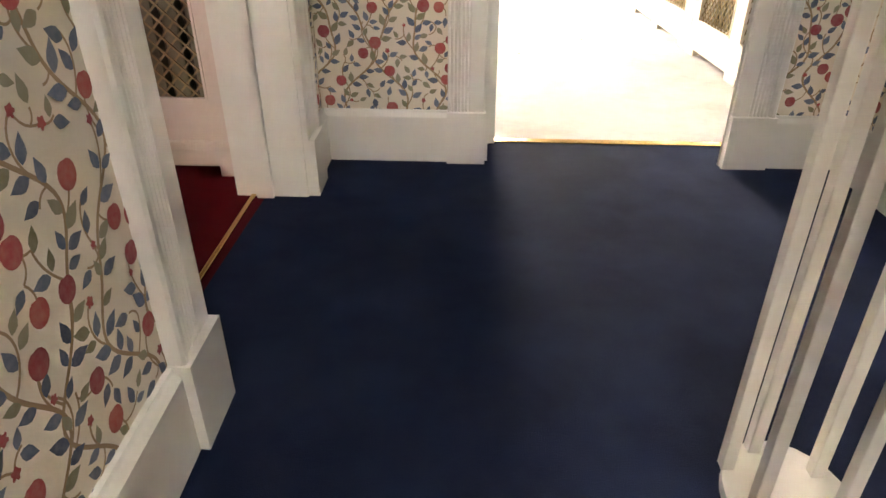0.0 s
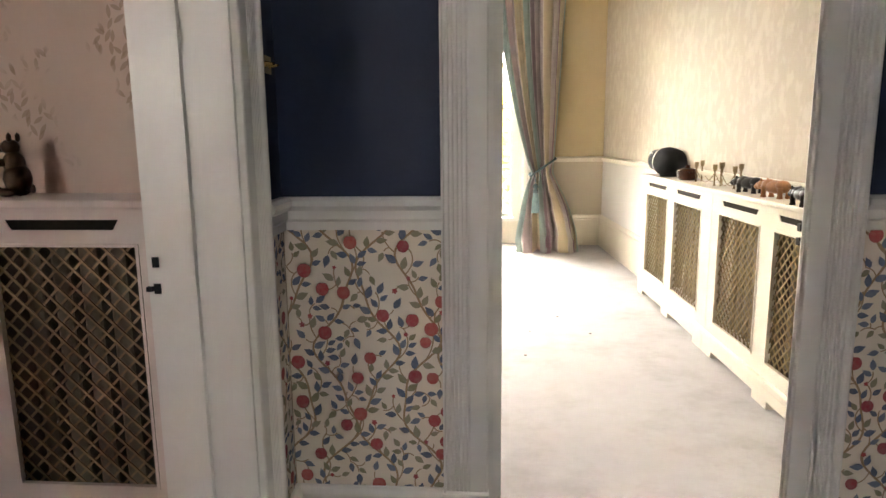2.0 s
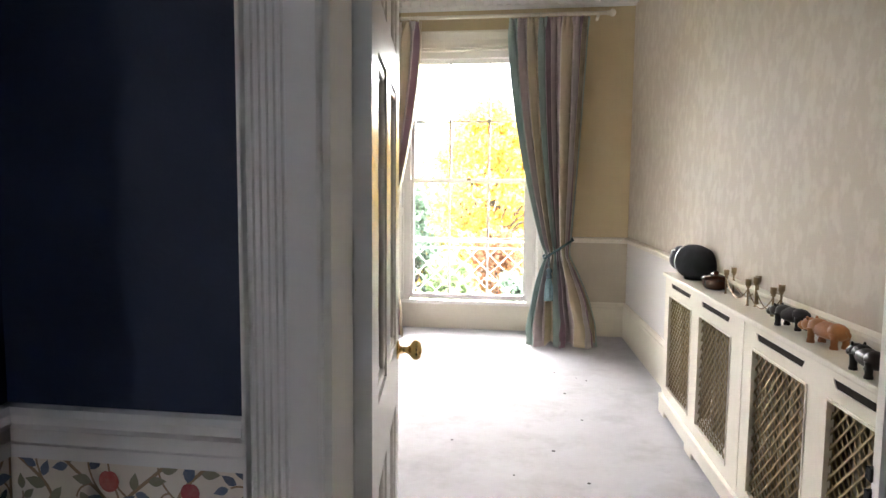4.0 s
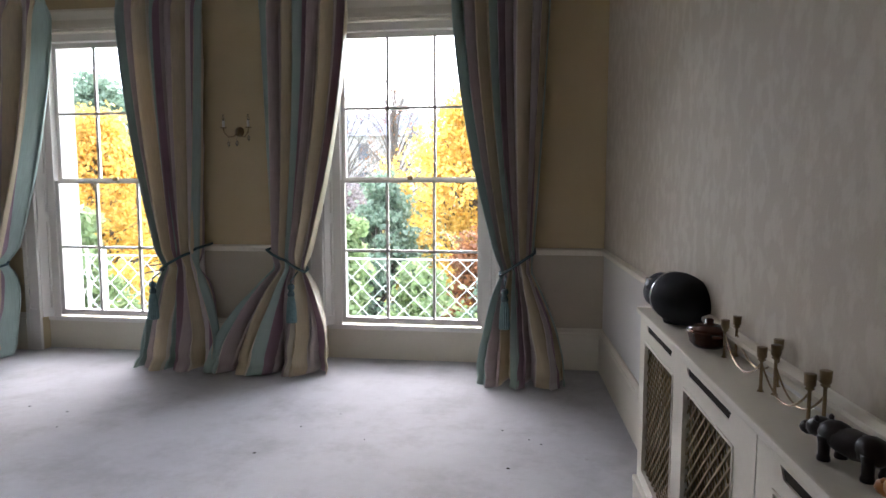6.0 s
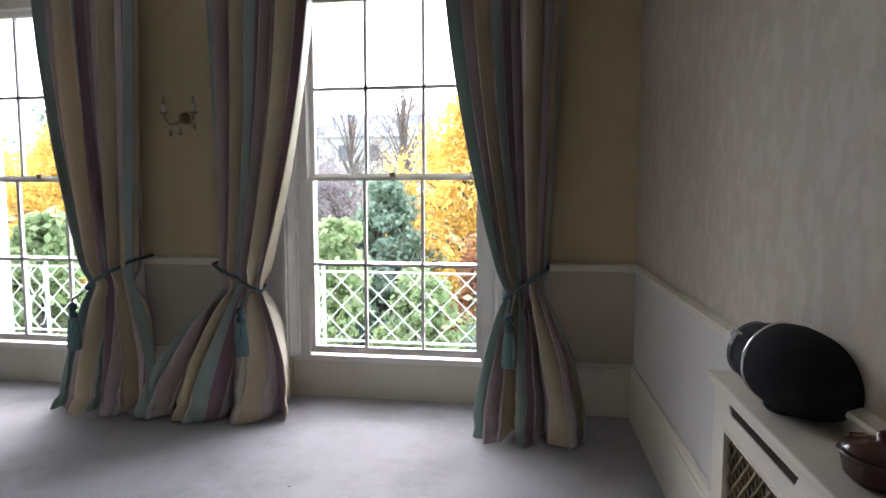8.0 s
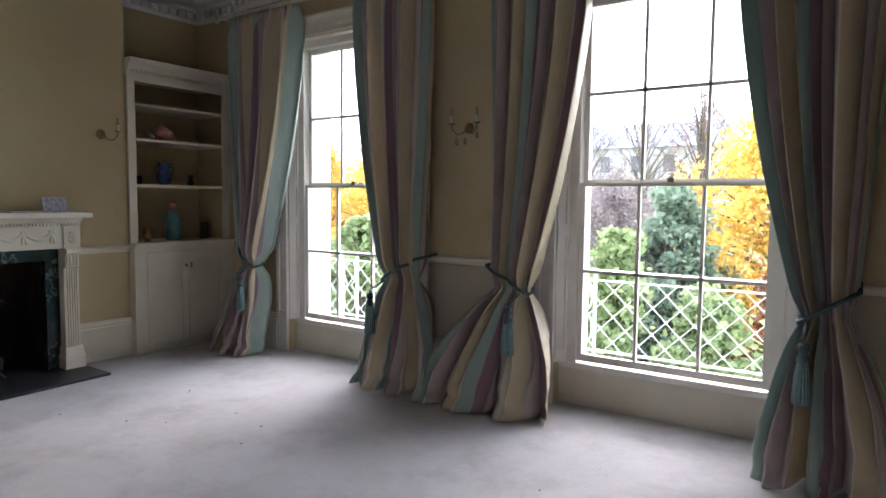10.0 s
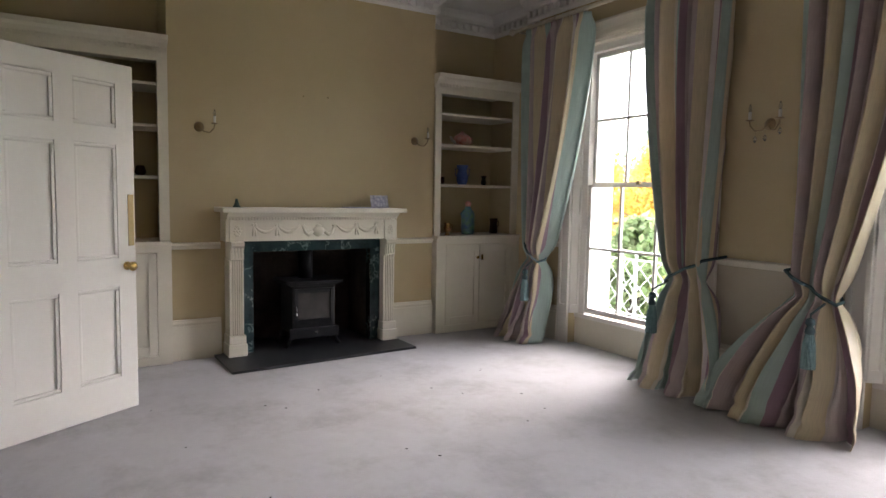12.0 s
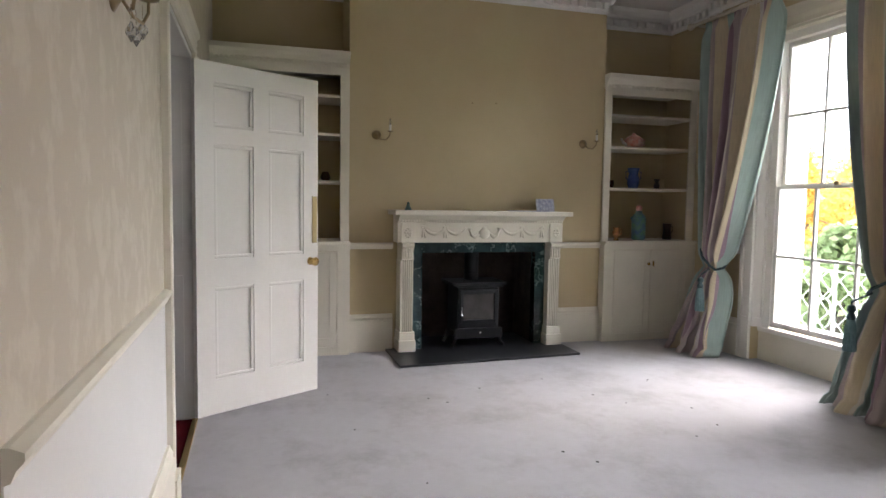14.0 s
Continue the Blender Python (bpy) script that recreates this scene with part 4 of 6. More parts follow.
for dy in (-0.018, 0.018):
    part("toggle", lathe(bmesh.new(), [(0.008, 0.006), (0.006, 0.014), (0.003, 0.026), (0.0035, 0.03)], (LX, 2.262 + dy, 1.33), 10, "x"), BRASS, sw)

for z in (0.838, 0.878):
    structure("strike_plate", B((1.094, 2.542, z, 1.112, 2.562, z + 0.022), bevel=0.002), IRON, "small dark metal strike plate on the door lining", "strike plate")

# the hall's west wall runs out of square with the landing
SKEW = 0.045
for ob in list(bpy.data.objects):
    owner = ob.parent or ob
    if ob.type == "MESH" and owner.name.split(".")[0] in ("wall_hall_west", "architrave_red_north", "architrave_red_south", "architrave_red_head", "door_lining_red_room", "strike_plate", "light_switch", "baseboard", "dado_rail", "threshold_strip", "floor_landing", "floor_red_room", "wall_red_room"):
        for v in ob.data.vertices:
            if LX - 0.3 < v.co.x < LX + 0.1 and v.co.y < HY + 0.001:
                v.co.x -= SKEW * (v.co.y - 1.55)

# ---- radiator covers ----
def lattice(y0, y1, z0, z1, pitch, out, r):
    """Crossed diagonal wires filling a rectangle in the plane of y and z."""
    bm = bmesh.new()
    for s in (1, -1):
        span = (y1 - y0) + (z1 - z0)
        k = int(span / pitch)
        for i in range(k + 1):
            off = -(z1 - z0) + i * pitch if s > 0 else i * pitch
            if s > 0:
                lo_t, hi_t = max(0, -off), min(z1 - z0, (y1 - y0) - off)
            else:
                lo_t, hi_t = max(0, off - (y1 - y0)), min(z1 - z0, off)
            if hi_t - lo_t < 0.01:
                continue
            ya, yb = y0 + off + s * lo_t, y0 + off + s * hi_t
            p, q = Vector((out + s * r * 0.6, ya, z0 + lo_t)), Vector((out + s * r * 0.6, yb, z0 + hi_t))
            dd = (q - p).normalized()
            side = Vector((0, -dd.z, dd.y)) * r
            dep = Vector((r * 0.55, 0, 0))
            vs = [bm.verts.new(v) for v in (p - side - dep, p + side - dep, p + side + dep, p - side + dep, q - side - dep, q + side - dep, q + side + dep, q - side + dep)]
            for f in ((0, 1, 5, 4), (1, 2, 6, 5), (2, 3, 7, 6), (3, 0, 4, 7)):
                bm.faces.new([vs[m] for m in f])
    return bm


def radiator_cover(ends, grilles, depth, top, gz, mat, label, slots, back, m):
    """Built along y with its face at x = 0 looking to -x; m places it."""
    y0, y1 = ends
    rc = thing("radiator_cover", (0, 0, 0), label, "radiator cover")
    zb = 0.10
    ys = [y0] + [v for g in grilles for v in g] + [y1]
    for i in range(0, len(ys), 2):
        part("stile", B((0, ys[i], zb, 0.022, ys[i + 1], top - 0.022)), mat, rc)
    for a, b in grilles:
        part("bottom_rail", B((0, a, zb, 0.022, b, gz[0])), mat, rc)
        w = b - a
        sa, sb = slots
        um = bmesh.new()
        pts = [(a, gz[1]), (b, gz[1]), (b, top - 0.022), (a, top - 0.022)]
        slot = [(a + w * sa, top - 0.05), (a + w * (sa + 0.04), top - 0.076), (a + w * (sb - 0.04), top - 0.076), (a + w * sb, top - 0.05)]
        box(um, 0, a, gz[1], 0.022, b, top - 0.076)
        for k, (p0, p1, q0, q1) in enumerate(((a, a, slot[0][0], slot[1][0]), (slot[3][0], slot[2][0], b, b))):
            vs = [um.verts.new((x, y, z)) for x in (0, 0.022) for y, z in ((p0, top - 0.05), (p1, top - 0.076), (q1, top - 0.076), (q0, top - 0.05))]
            for f in ((0, 1, 2, 3), (7, 6, 5, 4), (0, 4, 5, 1), (1, 5, 6, 2), (2, 6, 7, 3), (3, 7, 4, 0)):
                um.faces.new([vs[m] for m in f])
        box(um, 0, a, top - 0.05, 0.022, b, top - 0.022)
        part("top_rail", um, mat, rc, "top rail with a long vent slot")
        # A near-black plate fills the slot and paints its shade.
        part("slot_shade", B((0.004, slot[0][0] + 0.001, top - 0.0758, 0.019, slot[3][0] - 0.001, top - 0.0502)), SHADEANDMARKS, rc, "dark fill painting the shade inside the slot")
    part("side_panel", B((0.022, y0, 0.0, depth, y0 + 0.02, top - 0.022)), mat, rc)
    part("side_panel", B((0.022, y1 - 0.02, 0.0, depth, y1, top - 0.022)), mat, rc)
    part("top_board", B((-0.018, y0 - 0.015, top - 0.022, depth, y1 + 0.015, top), bevel=0.006), mat, rc)
    pl = bmesh.new()
    box(pl, -0.02, y0 - 0.005, 0.085, 0.022, y1 + 0.005, 0.115, bevel=0.006)
    n = len(grilles)
    foot = (y1 - y0) * 0.10
    box(pl, -0.016, y0, 0.035, 0.02, y1, 0.086)
    for a, b in ((y0, y0 + foot), ((y0 + y1) / 2 - foot / 2, (y0 + y1) / 2 + foot / 2), (y1 - foot, y1)):
        box(pl, -0.016, a, 0.0, 0.02, b, 0.035)
    part("plinth", pl, mat, rc)
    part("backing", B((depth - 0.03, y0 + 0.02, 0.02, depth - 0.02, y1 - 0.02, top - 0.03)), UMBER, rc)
    for a, b in grilles:
        gr = part("grille", lattice(a - 0.004, b + 0.004, gz[0] - 0.004, gz[1] + 0.004, 0.047, 0.016, 0.0032), AGEDBRASS if mat == IVORY else DARKWIRE, rc, "aged brass diamond lattice" if mat == IVORY else "dark bronze diamond lattice")
        for q in ((a, gz[0], b, gz[0] + 0.008), (a, gz[1] - 0.008, b, gz[1]), (a, gz[0] + 0.008, a + 0.008, gz[1] - 0.008), (b - 0.008, gz[0] + 0.008, b, gz[1] - 0.008)):
            part("bead", B((-0.004, q[0], q[1], 0.010, q[2], q[3])), mat, rc)
        k = max(3, int((b - a) / 0.07))
        for i in range(k):
            ym = a + (i + 0.5) * (b - a) / k
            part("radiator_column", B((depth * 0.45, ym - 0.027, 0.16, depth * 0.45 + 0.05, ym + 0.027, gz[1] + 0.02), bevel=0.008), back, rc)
    rc.matrix_basis = m
    for o in rc.children:
        o.matrix_parent_inverse = Matrix()
    return rc


DARKWIRE = two_tone("dark_bronze_wire", (0.26, 0.18, 0.10), (0.38, 0.27, 0.15), 0.42, 9.0, 80.0, 0.05, 0.5)
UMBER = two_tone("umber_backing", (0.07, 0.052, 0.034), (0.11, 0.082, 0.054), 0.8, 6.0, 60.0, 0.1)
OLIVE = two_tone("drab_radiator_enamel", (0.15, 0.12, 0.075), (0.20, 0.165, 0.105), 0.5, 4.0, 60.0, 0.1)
EAST = pose(1.493, 0, 0, 0, 0, 1.547)
radiator_cover((4.135, 5.515), ((4.28, 4.77), (4.91, 5.41)), 0.165, 0.875, (0.175, 0.75), IVORY, "ivory radiator cover with brass lattice panels on the damask wall", (0.06, 0.94), OLIVE, EAST)
radiator_cover((2.70, 4.128), ((2.96, 3.42), (3.55, 4.03)), 0.165, 0.875, (0.175, 0.76), IVORY, "ivory radiator cover with brass lattice panels on the damask wall", (0.06, 0.94), OLIVE, EAST)
radiator_cover((-1.66, -0.52), ((-1.54, -1.13), (-1.03, -0.64)), 0.20, 1.01, (0.245, 0.90), PINKWHITE, "pinkish white radiator cover with brass lattice panels on red carpet", (0.12, 0.88), OLIVE, Matrix.Translation((0, 2.178, 0)) @ Matrix(((0, 1, 0, 0), (1, 0, 0, 0), (0, 0, 1, 0), (0, 0, 0, 1))))

# ---- things on the covers ----
TOPZ = 0.875
SPK = pose(1.43, 5.20, TOPZ + 0.099, 5, 0, 22)
sp = thing("speaker", (1.43, 5.20, TOPZ), "egg-shaped black cloth loudspeaker with a chrome band", "speaker")
sb = blob(bmesh.new(), (0, 0, 0), (0.100, 0.195, 0.100), sub=4)
for v in sb.verts:
    f = 1 - 0.9 * max(0.0, v.co.y) * 1.3
    v.co.x, v.co.z = v.co.x * f, v.co.z * f
part("body", sb, BLACKCLOTH, sp, smooth=True).matrix_basis = SPK


def egg_band(y, half, lift):
    rr = 0.100 * math.sqrt(1 - (y / 0.195) ** 2) * (1 - 1.17 * max(0.0, y))
    bd = bmesh.new()
    lathe(bd, [(rr - 0.004, y - half), (rr + lift, y - half), (rr + lift, y + half), (rr - 0.004, y + half)], seg=40, axis="y")
    return bd


part("band", egg_band(0.045, 0.0035, 0.003), CHROME, sp, "chrome band round the body", True).matrix_basis = SPK
part("collar", egg_band(0.115, 0.016, 0.002), IRON, sp, "glossy black collar", True).matrix_basis = SPK
part("cradle", B((-0.055, 0.085, 0.022, -0.040, 0.150, 0.052), bevel=0.006), CHROME, sp, "chrome cradle").matrix_basis = SPK
part("foot", lathe(bmesh.new(), [(0.05, 0), (0.055, 0.008), (0.04, 0.02)], (1.43, 5.20, TOPZ)), IRON, sp)
for o in sp.children:
    o.matrix_parent_inverse = sp.matrix_basis.inverted()

bowl = thing("casserole_dish", (1.45, 4.82, TOPZ), "small brown glazed lidded pot", "pot")
part("pot", lathe(bmesh.new(), [(0.045, 0), (0.06, 0.015), (0.068, 0.05), (0.072, 0.053), (0.066, 0.055)], (1.45, 4.82, TOPZ), 24), BROWNGLAZE, bowl, smooth=True)
part("lid", lathe(bmesh.new(), [(0.066, 0.055), (0.064, 0.064), (0.03, 0.074), (0.012, 0.078), (0.014, 0.09), (0.006, 0.094)], (1.45, 4.82, TOPZ), 24), BROWNGLAZE, bowl, "brown glazed lid", True)
for s in (-1, 1):
    part("ear", B((1.45 - 0.015, 4.82 + s * 0.085 - 0.016, TOPZ + 0.045, 1.45 + 0.015, 4.82 + s * 0.085 + 0.016, TOPZ + 0.055), bevel=0.004), BROWNGLAZE, bowl)

can = thing("candle_holder", (1.46, 4.40, TOPZ), "linked metal candle holder of slim posts and swags", "candle holder")
posts = [(1.460, 4.68, 0.080), (1.500, 4.70, 0.088), (1.455, 4.34, 0.078), (1.480, 4.315, 0.090), (1.512, 4.39, 0.088), (1.475, 4.10, 0.078), (1.498, 4.08, 0.092)]
for x, y, hh in posts:
    part("post", lathe(bmesh.new(), [(0.009, 0), (0.005, 0.006), (0.0042, 0.02), (0.0042, hh), (0.010, hh + 0.004), (0.010, hh + 0.006), (0.007, hh + 0.008), (0.012, hh + 0.012), (0.013, hh + 0.038), (0.010, hh + 0.038)], (x, y, TOPZ), 14), PEWTER, can, smooth=True)
for a, b in ((0, 2), (1, 4), (2, 5), (3, 6)):
    p, q = posts[a], posts[b]
    pts = [(p[0] + (q[0] - p[0]) * f, p[1] + (q[1] - p[1]) * f, TOPZ + 0.075 - 0.065 * 4 * f * (1 - f)) for f in [i / 14 for i in range(15)]]
    part("swag", tube(bmesh.new(), pts, 0.0026, 6), PEWTER, can)


def hippo(name, at, turn, size, mat, label):
    bm = bmesh.new()
    blob(bm, (0, 0, 0.055), (0.085, 0.036, 0.033))
    blob(bm, (0.045, 0, 0.060), (0.046, 0.034, 0.033))
    blob(bm, (-0.045, 0, 0.058), (0.044, 0.035, 0.033))
    blob(bm, (0.094, 0, 0.062), (0.034, 0.026, 0.024), (0, 25, 0))
    blob(bm, (0.122, 0, 0.050), (0.022, 0.023, 0.017))
    for s in (-1, 1):
        blob(bm, (0.082, s * 0.02, 0.086), (0.008, 0.005, 0.009), sub=1)
        blob(bm, (0.122, s * 0.012, 0.064), (0.006, 0.006, 0.005), sub=1)
        for x in (0.055, -0.058):
            lathe(bm, [(0.014, 0.0), (0.0145, 0.006), (0.012, 0.014), (0.013, 0.04), (0.016, 0.055)], (x, s * 0.024, 0), 10)
    tube(bm, [(-0.088, 0, 0.07), (-0.1, 0, 0.055), (-0.098, 0, 0.035)], [0.006, 0.005, 0.003], 6)
    ob = tagged(finish(name, bm, mat, smooth=True), label, "figurine", "carved animals on the cover")
    ob.matrix_world = pose(*at, 0, 0, turn) @ Matrix.Scale(size, 4)
    return ob


hippo("animal_carving", (1.465, 3.875, TOPZ), 112, 0.85, EBONY, "black carved wooden animal on the radiator cover")
hippo("animal_carving", (1.470, 3.60, TOPZ), 108, 0.88, TEAK, "reddish brown carved wooden animal on the radiator cover")
hippo("animal_carving", (1.43, 3.26, TOPZ), 88, 0.80, EBONY, "black carved wooden animal beside the brown one")


def standing_figure(at, turn, label):
    bm = bmesh.new()
    blob(bm, (0, 0, 0.045), (0.032, 0.036, 0.045))
    blob(bm, (0.006, 0, 0.085), (0.026, 0.028, 0.035))
    blob(bm, (0.012, 0, 0.128), (0.024, 0.021, 0.021))
    blob(bm, (0.036, 0, 0.124), (0.017, 0.011, 0.010))
    for s in (-1, 1):
        blob(bm, (0.0, s * 0.014, 0.152), (0.006, 0.008, 0.014), sub=1)
        tube(bm, [(0.01, s * 0.024, 0.09), (0.03, s * 0.026, 0.085), (0.046, s * 0.018, 0.092)], [0.010, 0.008, 0.007], 8)
        blob(bm, (0.018, s * 0.024, 0.012), (0.028, 0.014, 0.012))
    tube(bm, [(-0.028, 0, 0.02), (-0.05, 0.01, 0.016), (-0.06, 0.02, 0.03)], [0.008, 0.007, 0.004], 8)
    ob = tagged(finish("bronze_figurine", bm, BRONZE, smooth=True), label, "figurine", "bronze figures on the cover")
    ob.matrix_world = pose(*at, 0, 0, turn)


standing_figure((-1.01, 2.28, 1.01), 175, "small dark bronze upright animal figure on the radiator cover")
standing_figure((-1.115, 2.28, 1.01), 10, "small dark bronze upright animal figure facing another")

# ---- fireplace ----
FP = thing("fireplace_surround", (BX, 5.43, 0), "carved ivory fireplace surround with swags and fluted pilasters", "fireplace")
Y0, Y1 = 4.655, 6.26
sh = bmesh.new()
run(sh, (BX, Y0 + 0.05), (BX, Y1 - 0.05), (1, 0), [(0, 1.125), (0.19, 1.125), (0.20, 1.14), (0.235, 1.16), (0.26, 1.185), (0.29, 1.19), (0.29, 1.222), (0.0, 1.222)])
box(sh, BX, Y0, 1.19, BX + 0.315, Y1, 1.228, bevel=0.006)
part("mantel_shelf", sh, IVORY, FP, "moulded mantel shelf")
dentil = part("dentil", B((-0.016, -0.008, -0.013, 0.016, 0.008, 0.013)), IVORY, FP)
for k in range(62):
    d = dentil if k == 0 else new("dentil", dentil.data)
    d.parent = FP
    d.matrix_parent_inverse = Matrix()
    d.matrix_basis = Matrix.Translation((0.206, Y0 + 0.06 + k * (Y1 - Y0 - 0.12) / 61 - 5.43, 1.145))
part("frieze", B((BX, Y0 + 0.05, 0.955, BX + 0.18, Y1 - 0.05, 1.126)), IVORY, FP)
for ya, yb in ((4.735, 4.85), (6.10, 6.215)):
    ym = (ya + yb) / 2
    pm = bmesh.new()
    prof = [(0, 0), (0, 0.17)]
    for k in range(5):
        f = 0.014 + k * 0.0175
        prof += [(f, 0.17), (f + 0.002, 0.160), (f + 0.010, 0.160), (f + 0.012, 0.17)]
    prof += [(0.11, 0.17), (0.11, 0)]
    post(pm, (BX, ya), (0, 1), (1, 0), prof, 0.19, 0.80)
    part("pilaster", pm, IVORY, FP, "fluted pilaster")
    part("pilaster_base", B((BX, ya - 0.018, 0.022, BX + 0.20, yb + 0.018, 0.12), (BX, ya - 0.010, 0.12, BX + 0.188, yb + 0.010, 0.19), bevel=0.006), IVORY, FP)
    cm = bmesh.new()
    run(cm, (BX, ya + 0.006), (BX, yb - 0.006), (1, 0), [(0, 0.80), (0.165, 0.80), (0.19, 0.81), (0.185, 0.84), (0.178, 0.87), (0.19, 0.90), (0.215, 0.92), (0.215, 0.945), (0.19, 0.955), (0, 0.955)])
    for k in range(4):
        box(cm, BX + 0.16, ya + 0.014 + k * 0.024, 0.82, BX + 0.20, ya + 0.026 + k * 0.024, 0.93)
    part("console", cm, IVORY, FP, "scrolled bracket")
    part("corner_block", B((BX, ya - 0.004, 0.956, BX + 0.196, yb + 0.004, 1.124), bevel=0.004), IVORY, FP)
    rs = bmesh.new()
    for k in range(10):
        a = 2 * math.pi * k / 10
        blob(rs, (BX + 0.197, ym + 0.020 * math.cos(a), 1.04 + 0.036 * math.sin(a)), (0.006, 0.009, 0.015), (math.degrees(a) - 90, 0, 0), 1)
    blob(rs, (BX + 0.199, ym, 1.04), (0.008, 0.010, 0.013), sub=1)
    part("rosette", rs, IVORY, FP, "oval carved patera", True)
FX = BX + 0.182
knots = [4.93, 5.12, 5.31, 5.64, 5.83, 6.02]
for y in knots[:2] + knots[4:]:
    sw = bmesh.new()
    for s in (-1, 1):
        tube(sw, [(FX, y, 1.085), (FX + 0.006, y + s * 0.014, 1.098), (FX + 0.004, y + s * 0.022, 1.088), (FX + 0.004, y + s * 0.006, 1.078)], 0.0075, 6)
        tube(sw, [(FX, y, 1.08), (FX + 0.004, y + s * 0.009, 1.03), (FX + 0.004, y + s * 0.014, 0.995)], [0.008, 0.011, 0.005], 6)
    blob(sw, (FX + 0.003, y, 1.084), (0.008, 0.010, 0.010), sub=1)
    part("ribbon", sw, IVORY, FP, "carved ribbon bow", True)
for a, b in zip(knots, knots[1:]):
    if abs(a - 5.31) < 0.01:
        continue
    n = 12
    pts = [(FX + 0.004, a + (b - a) * i / n, 1.082 - 0.055 * 4 * (i / n) * (1 - i / n)) for i in range(n + 1)]
    sw = bmesh.new()
    tube(sw, pts, [0.007 + 0.007 * math.sin(math.pi * i / n) for i in range(n + 1)], 7)
    part("swag", sw, IVORY, FP, "carved swag", True)
um = bmesh.new()
lathe(um, [(0.01, 0.975), (0.02, 0.985), (0.045, 1.0), (0.062, 1.03), (0.05, 1.055), (0.03, 1.07), (0.034, 1.078), (0.012, 1.10)], (FX - 0.020, 5.475, 0), 16)
for s in (-1, 1):
    tube(um, [(FX + 0.004, 5.475 + s * 0.05, 1.03), (FX + 0.006, 5.475 + s * 0.09, 1.0), (FX + 0.006, 5.475 + s * 0.12, 1.02), (FX + 0.006, 5.475 + s * 0.14, 1.075), (FX + 0.004, 5.475 + s * 0.12, 1.08)], [0.013, 0.016, 0.014, 0.011, 0.007], 8)
part("urn", um, IVORY, FP, "carved central urn with scrolls", True)
part("marble_slip", B((BX, 4.85, 0.02, BX + 0.09, 4.945, 0.955)), MARBLE, FP, "dark green veined marble slip")
part("marble_slip", B((BX, 6.005, 0.02, BX + 0.09, 6.10, 0.955)), MARBLE, FP, "dark green veined marble slip")
part("marble_slip", B((BX, 4.945, 0.86, BX + 0.09, 6.005, 0.955)), MARBLE, FP, "dark green veined marble slip")
hs = bmesh.new()
box(hs, AX + 0.02, 4.94, 0.001, BX, 6.01, 0.02)
box(hs, BX, 4.64, 0.001, -3.72, 6.25, 0.021, bevel=0.004)
for v in hs.verts:
    if v.co.x > -3.8:
        v.co.x -= 0.06 * (v.co.y - 4.64)
tagged(finish("hearth", hs, SLATE), "flat black slate hearth before the fireplace", "hearth", kind="structure")

ST = thing("stove", (-4.36, 5.46, 0.02), "black cast-iron wood-burning stove with a smoky glass door", "stove")
sx0, sx1, sy0, sy1 = -4.55, -4.24, 5.265, 5.655
part("body", B((sx0, sy0, 0.14, sx1, sy1, 0.555), bevel=0.01), IRON, ST)
part("top_plate", B((sx0 - 0.02, sy0 - 0.06, 0.575, sx1 + 0.04, sy1 + 0.06, 0.60), (sx0 - 0.01, sy0 - 0.03, 0.555, sx1 + 0.02, sy1 + 0.03, 0.575), bevel=0.006), IRON, ST)
part("door_frame", B((sx1, sy0 + 0.015, 0.23, sx1 + 0.018, sy0 + 0.05, 0.53), (sx1, sy1 - 0.05, 0.23, sx1 + 0.018, sy1 - 0.015, 0.53), (sx1, sy0 + 0.05, 0.23, sx1 + 0.018, sy1 - 0.05, 0.265), (sx1, sy0 + 0.05, 0.495, sx1 + 0.018, sy1 - 0.05, 0.53), bevel=0.003), IRON, ST)
part("door_glass", B((sx1 + 0.002, sy0 + 0.05, 0.265, sx1 + 0.008, sy1 - 0.05, 0.495)), STOVEGLASS, ST, "smoky glass pane")
part("handle", tube(bmesh.new(), [(sx1 + 0.02, sy0 + 0.03, 0.30), (sx1 + 0.04, sy0 + 0.03, 0.31), (sx1 + 0.04, sy0 + 0.03, 0.38), (sx1 + 0.02, sy0 + 0.03, 0.39)], 0.006, 8), CHROME, ST, "bright steel door handle")
part("apron", B((sx1 - 0.01, sy0 - 0.03, 0.10, sx1 + 0.03, sy1 + 0.03, 0.19), bevel=0.012), IRON, ST)
part("vent_knob", lathe(bmesh.new(), [(0.010, 0), (0.012, 0.008), (0.006, 0.014)], (sx1 + 0.03, 5.47, 0.15), 12, "x"), CHROME, ST, "bright vent knob")
part("flue", lathe(bmesh.new(), [(0.065, 0.60), (0.065, 0.87)], (-4.46, 5.46, 0), 20), IRON, ST, smooth=True)
for x in (sx0 + 0.03, sx1 - 0.02):
    for y, s in ((sy0, -1), (sy1, 1)):
        part("leg", tube(bmesh.new(), [(x, y - s * 0.03, 0.15), (x, y + s * 0.01, 0.11), (x, y + s * 0.02, 0.06), (x, y + s * 0.05, 0.025)], [0.022, 0.020, 0.014, 0.016], 8), IRON, ST)

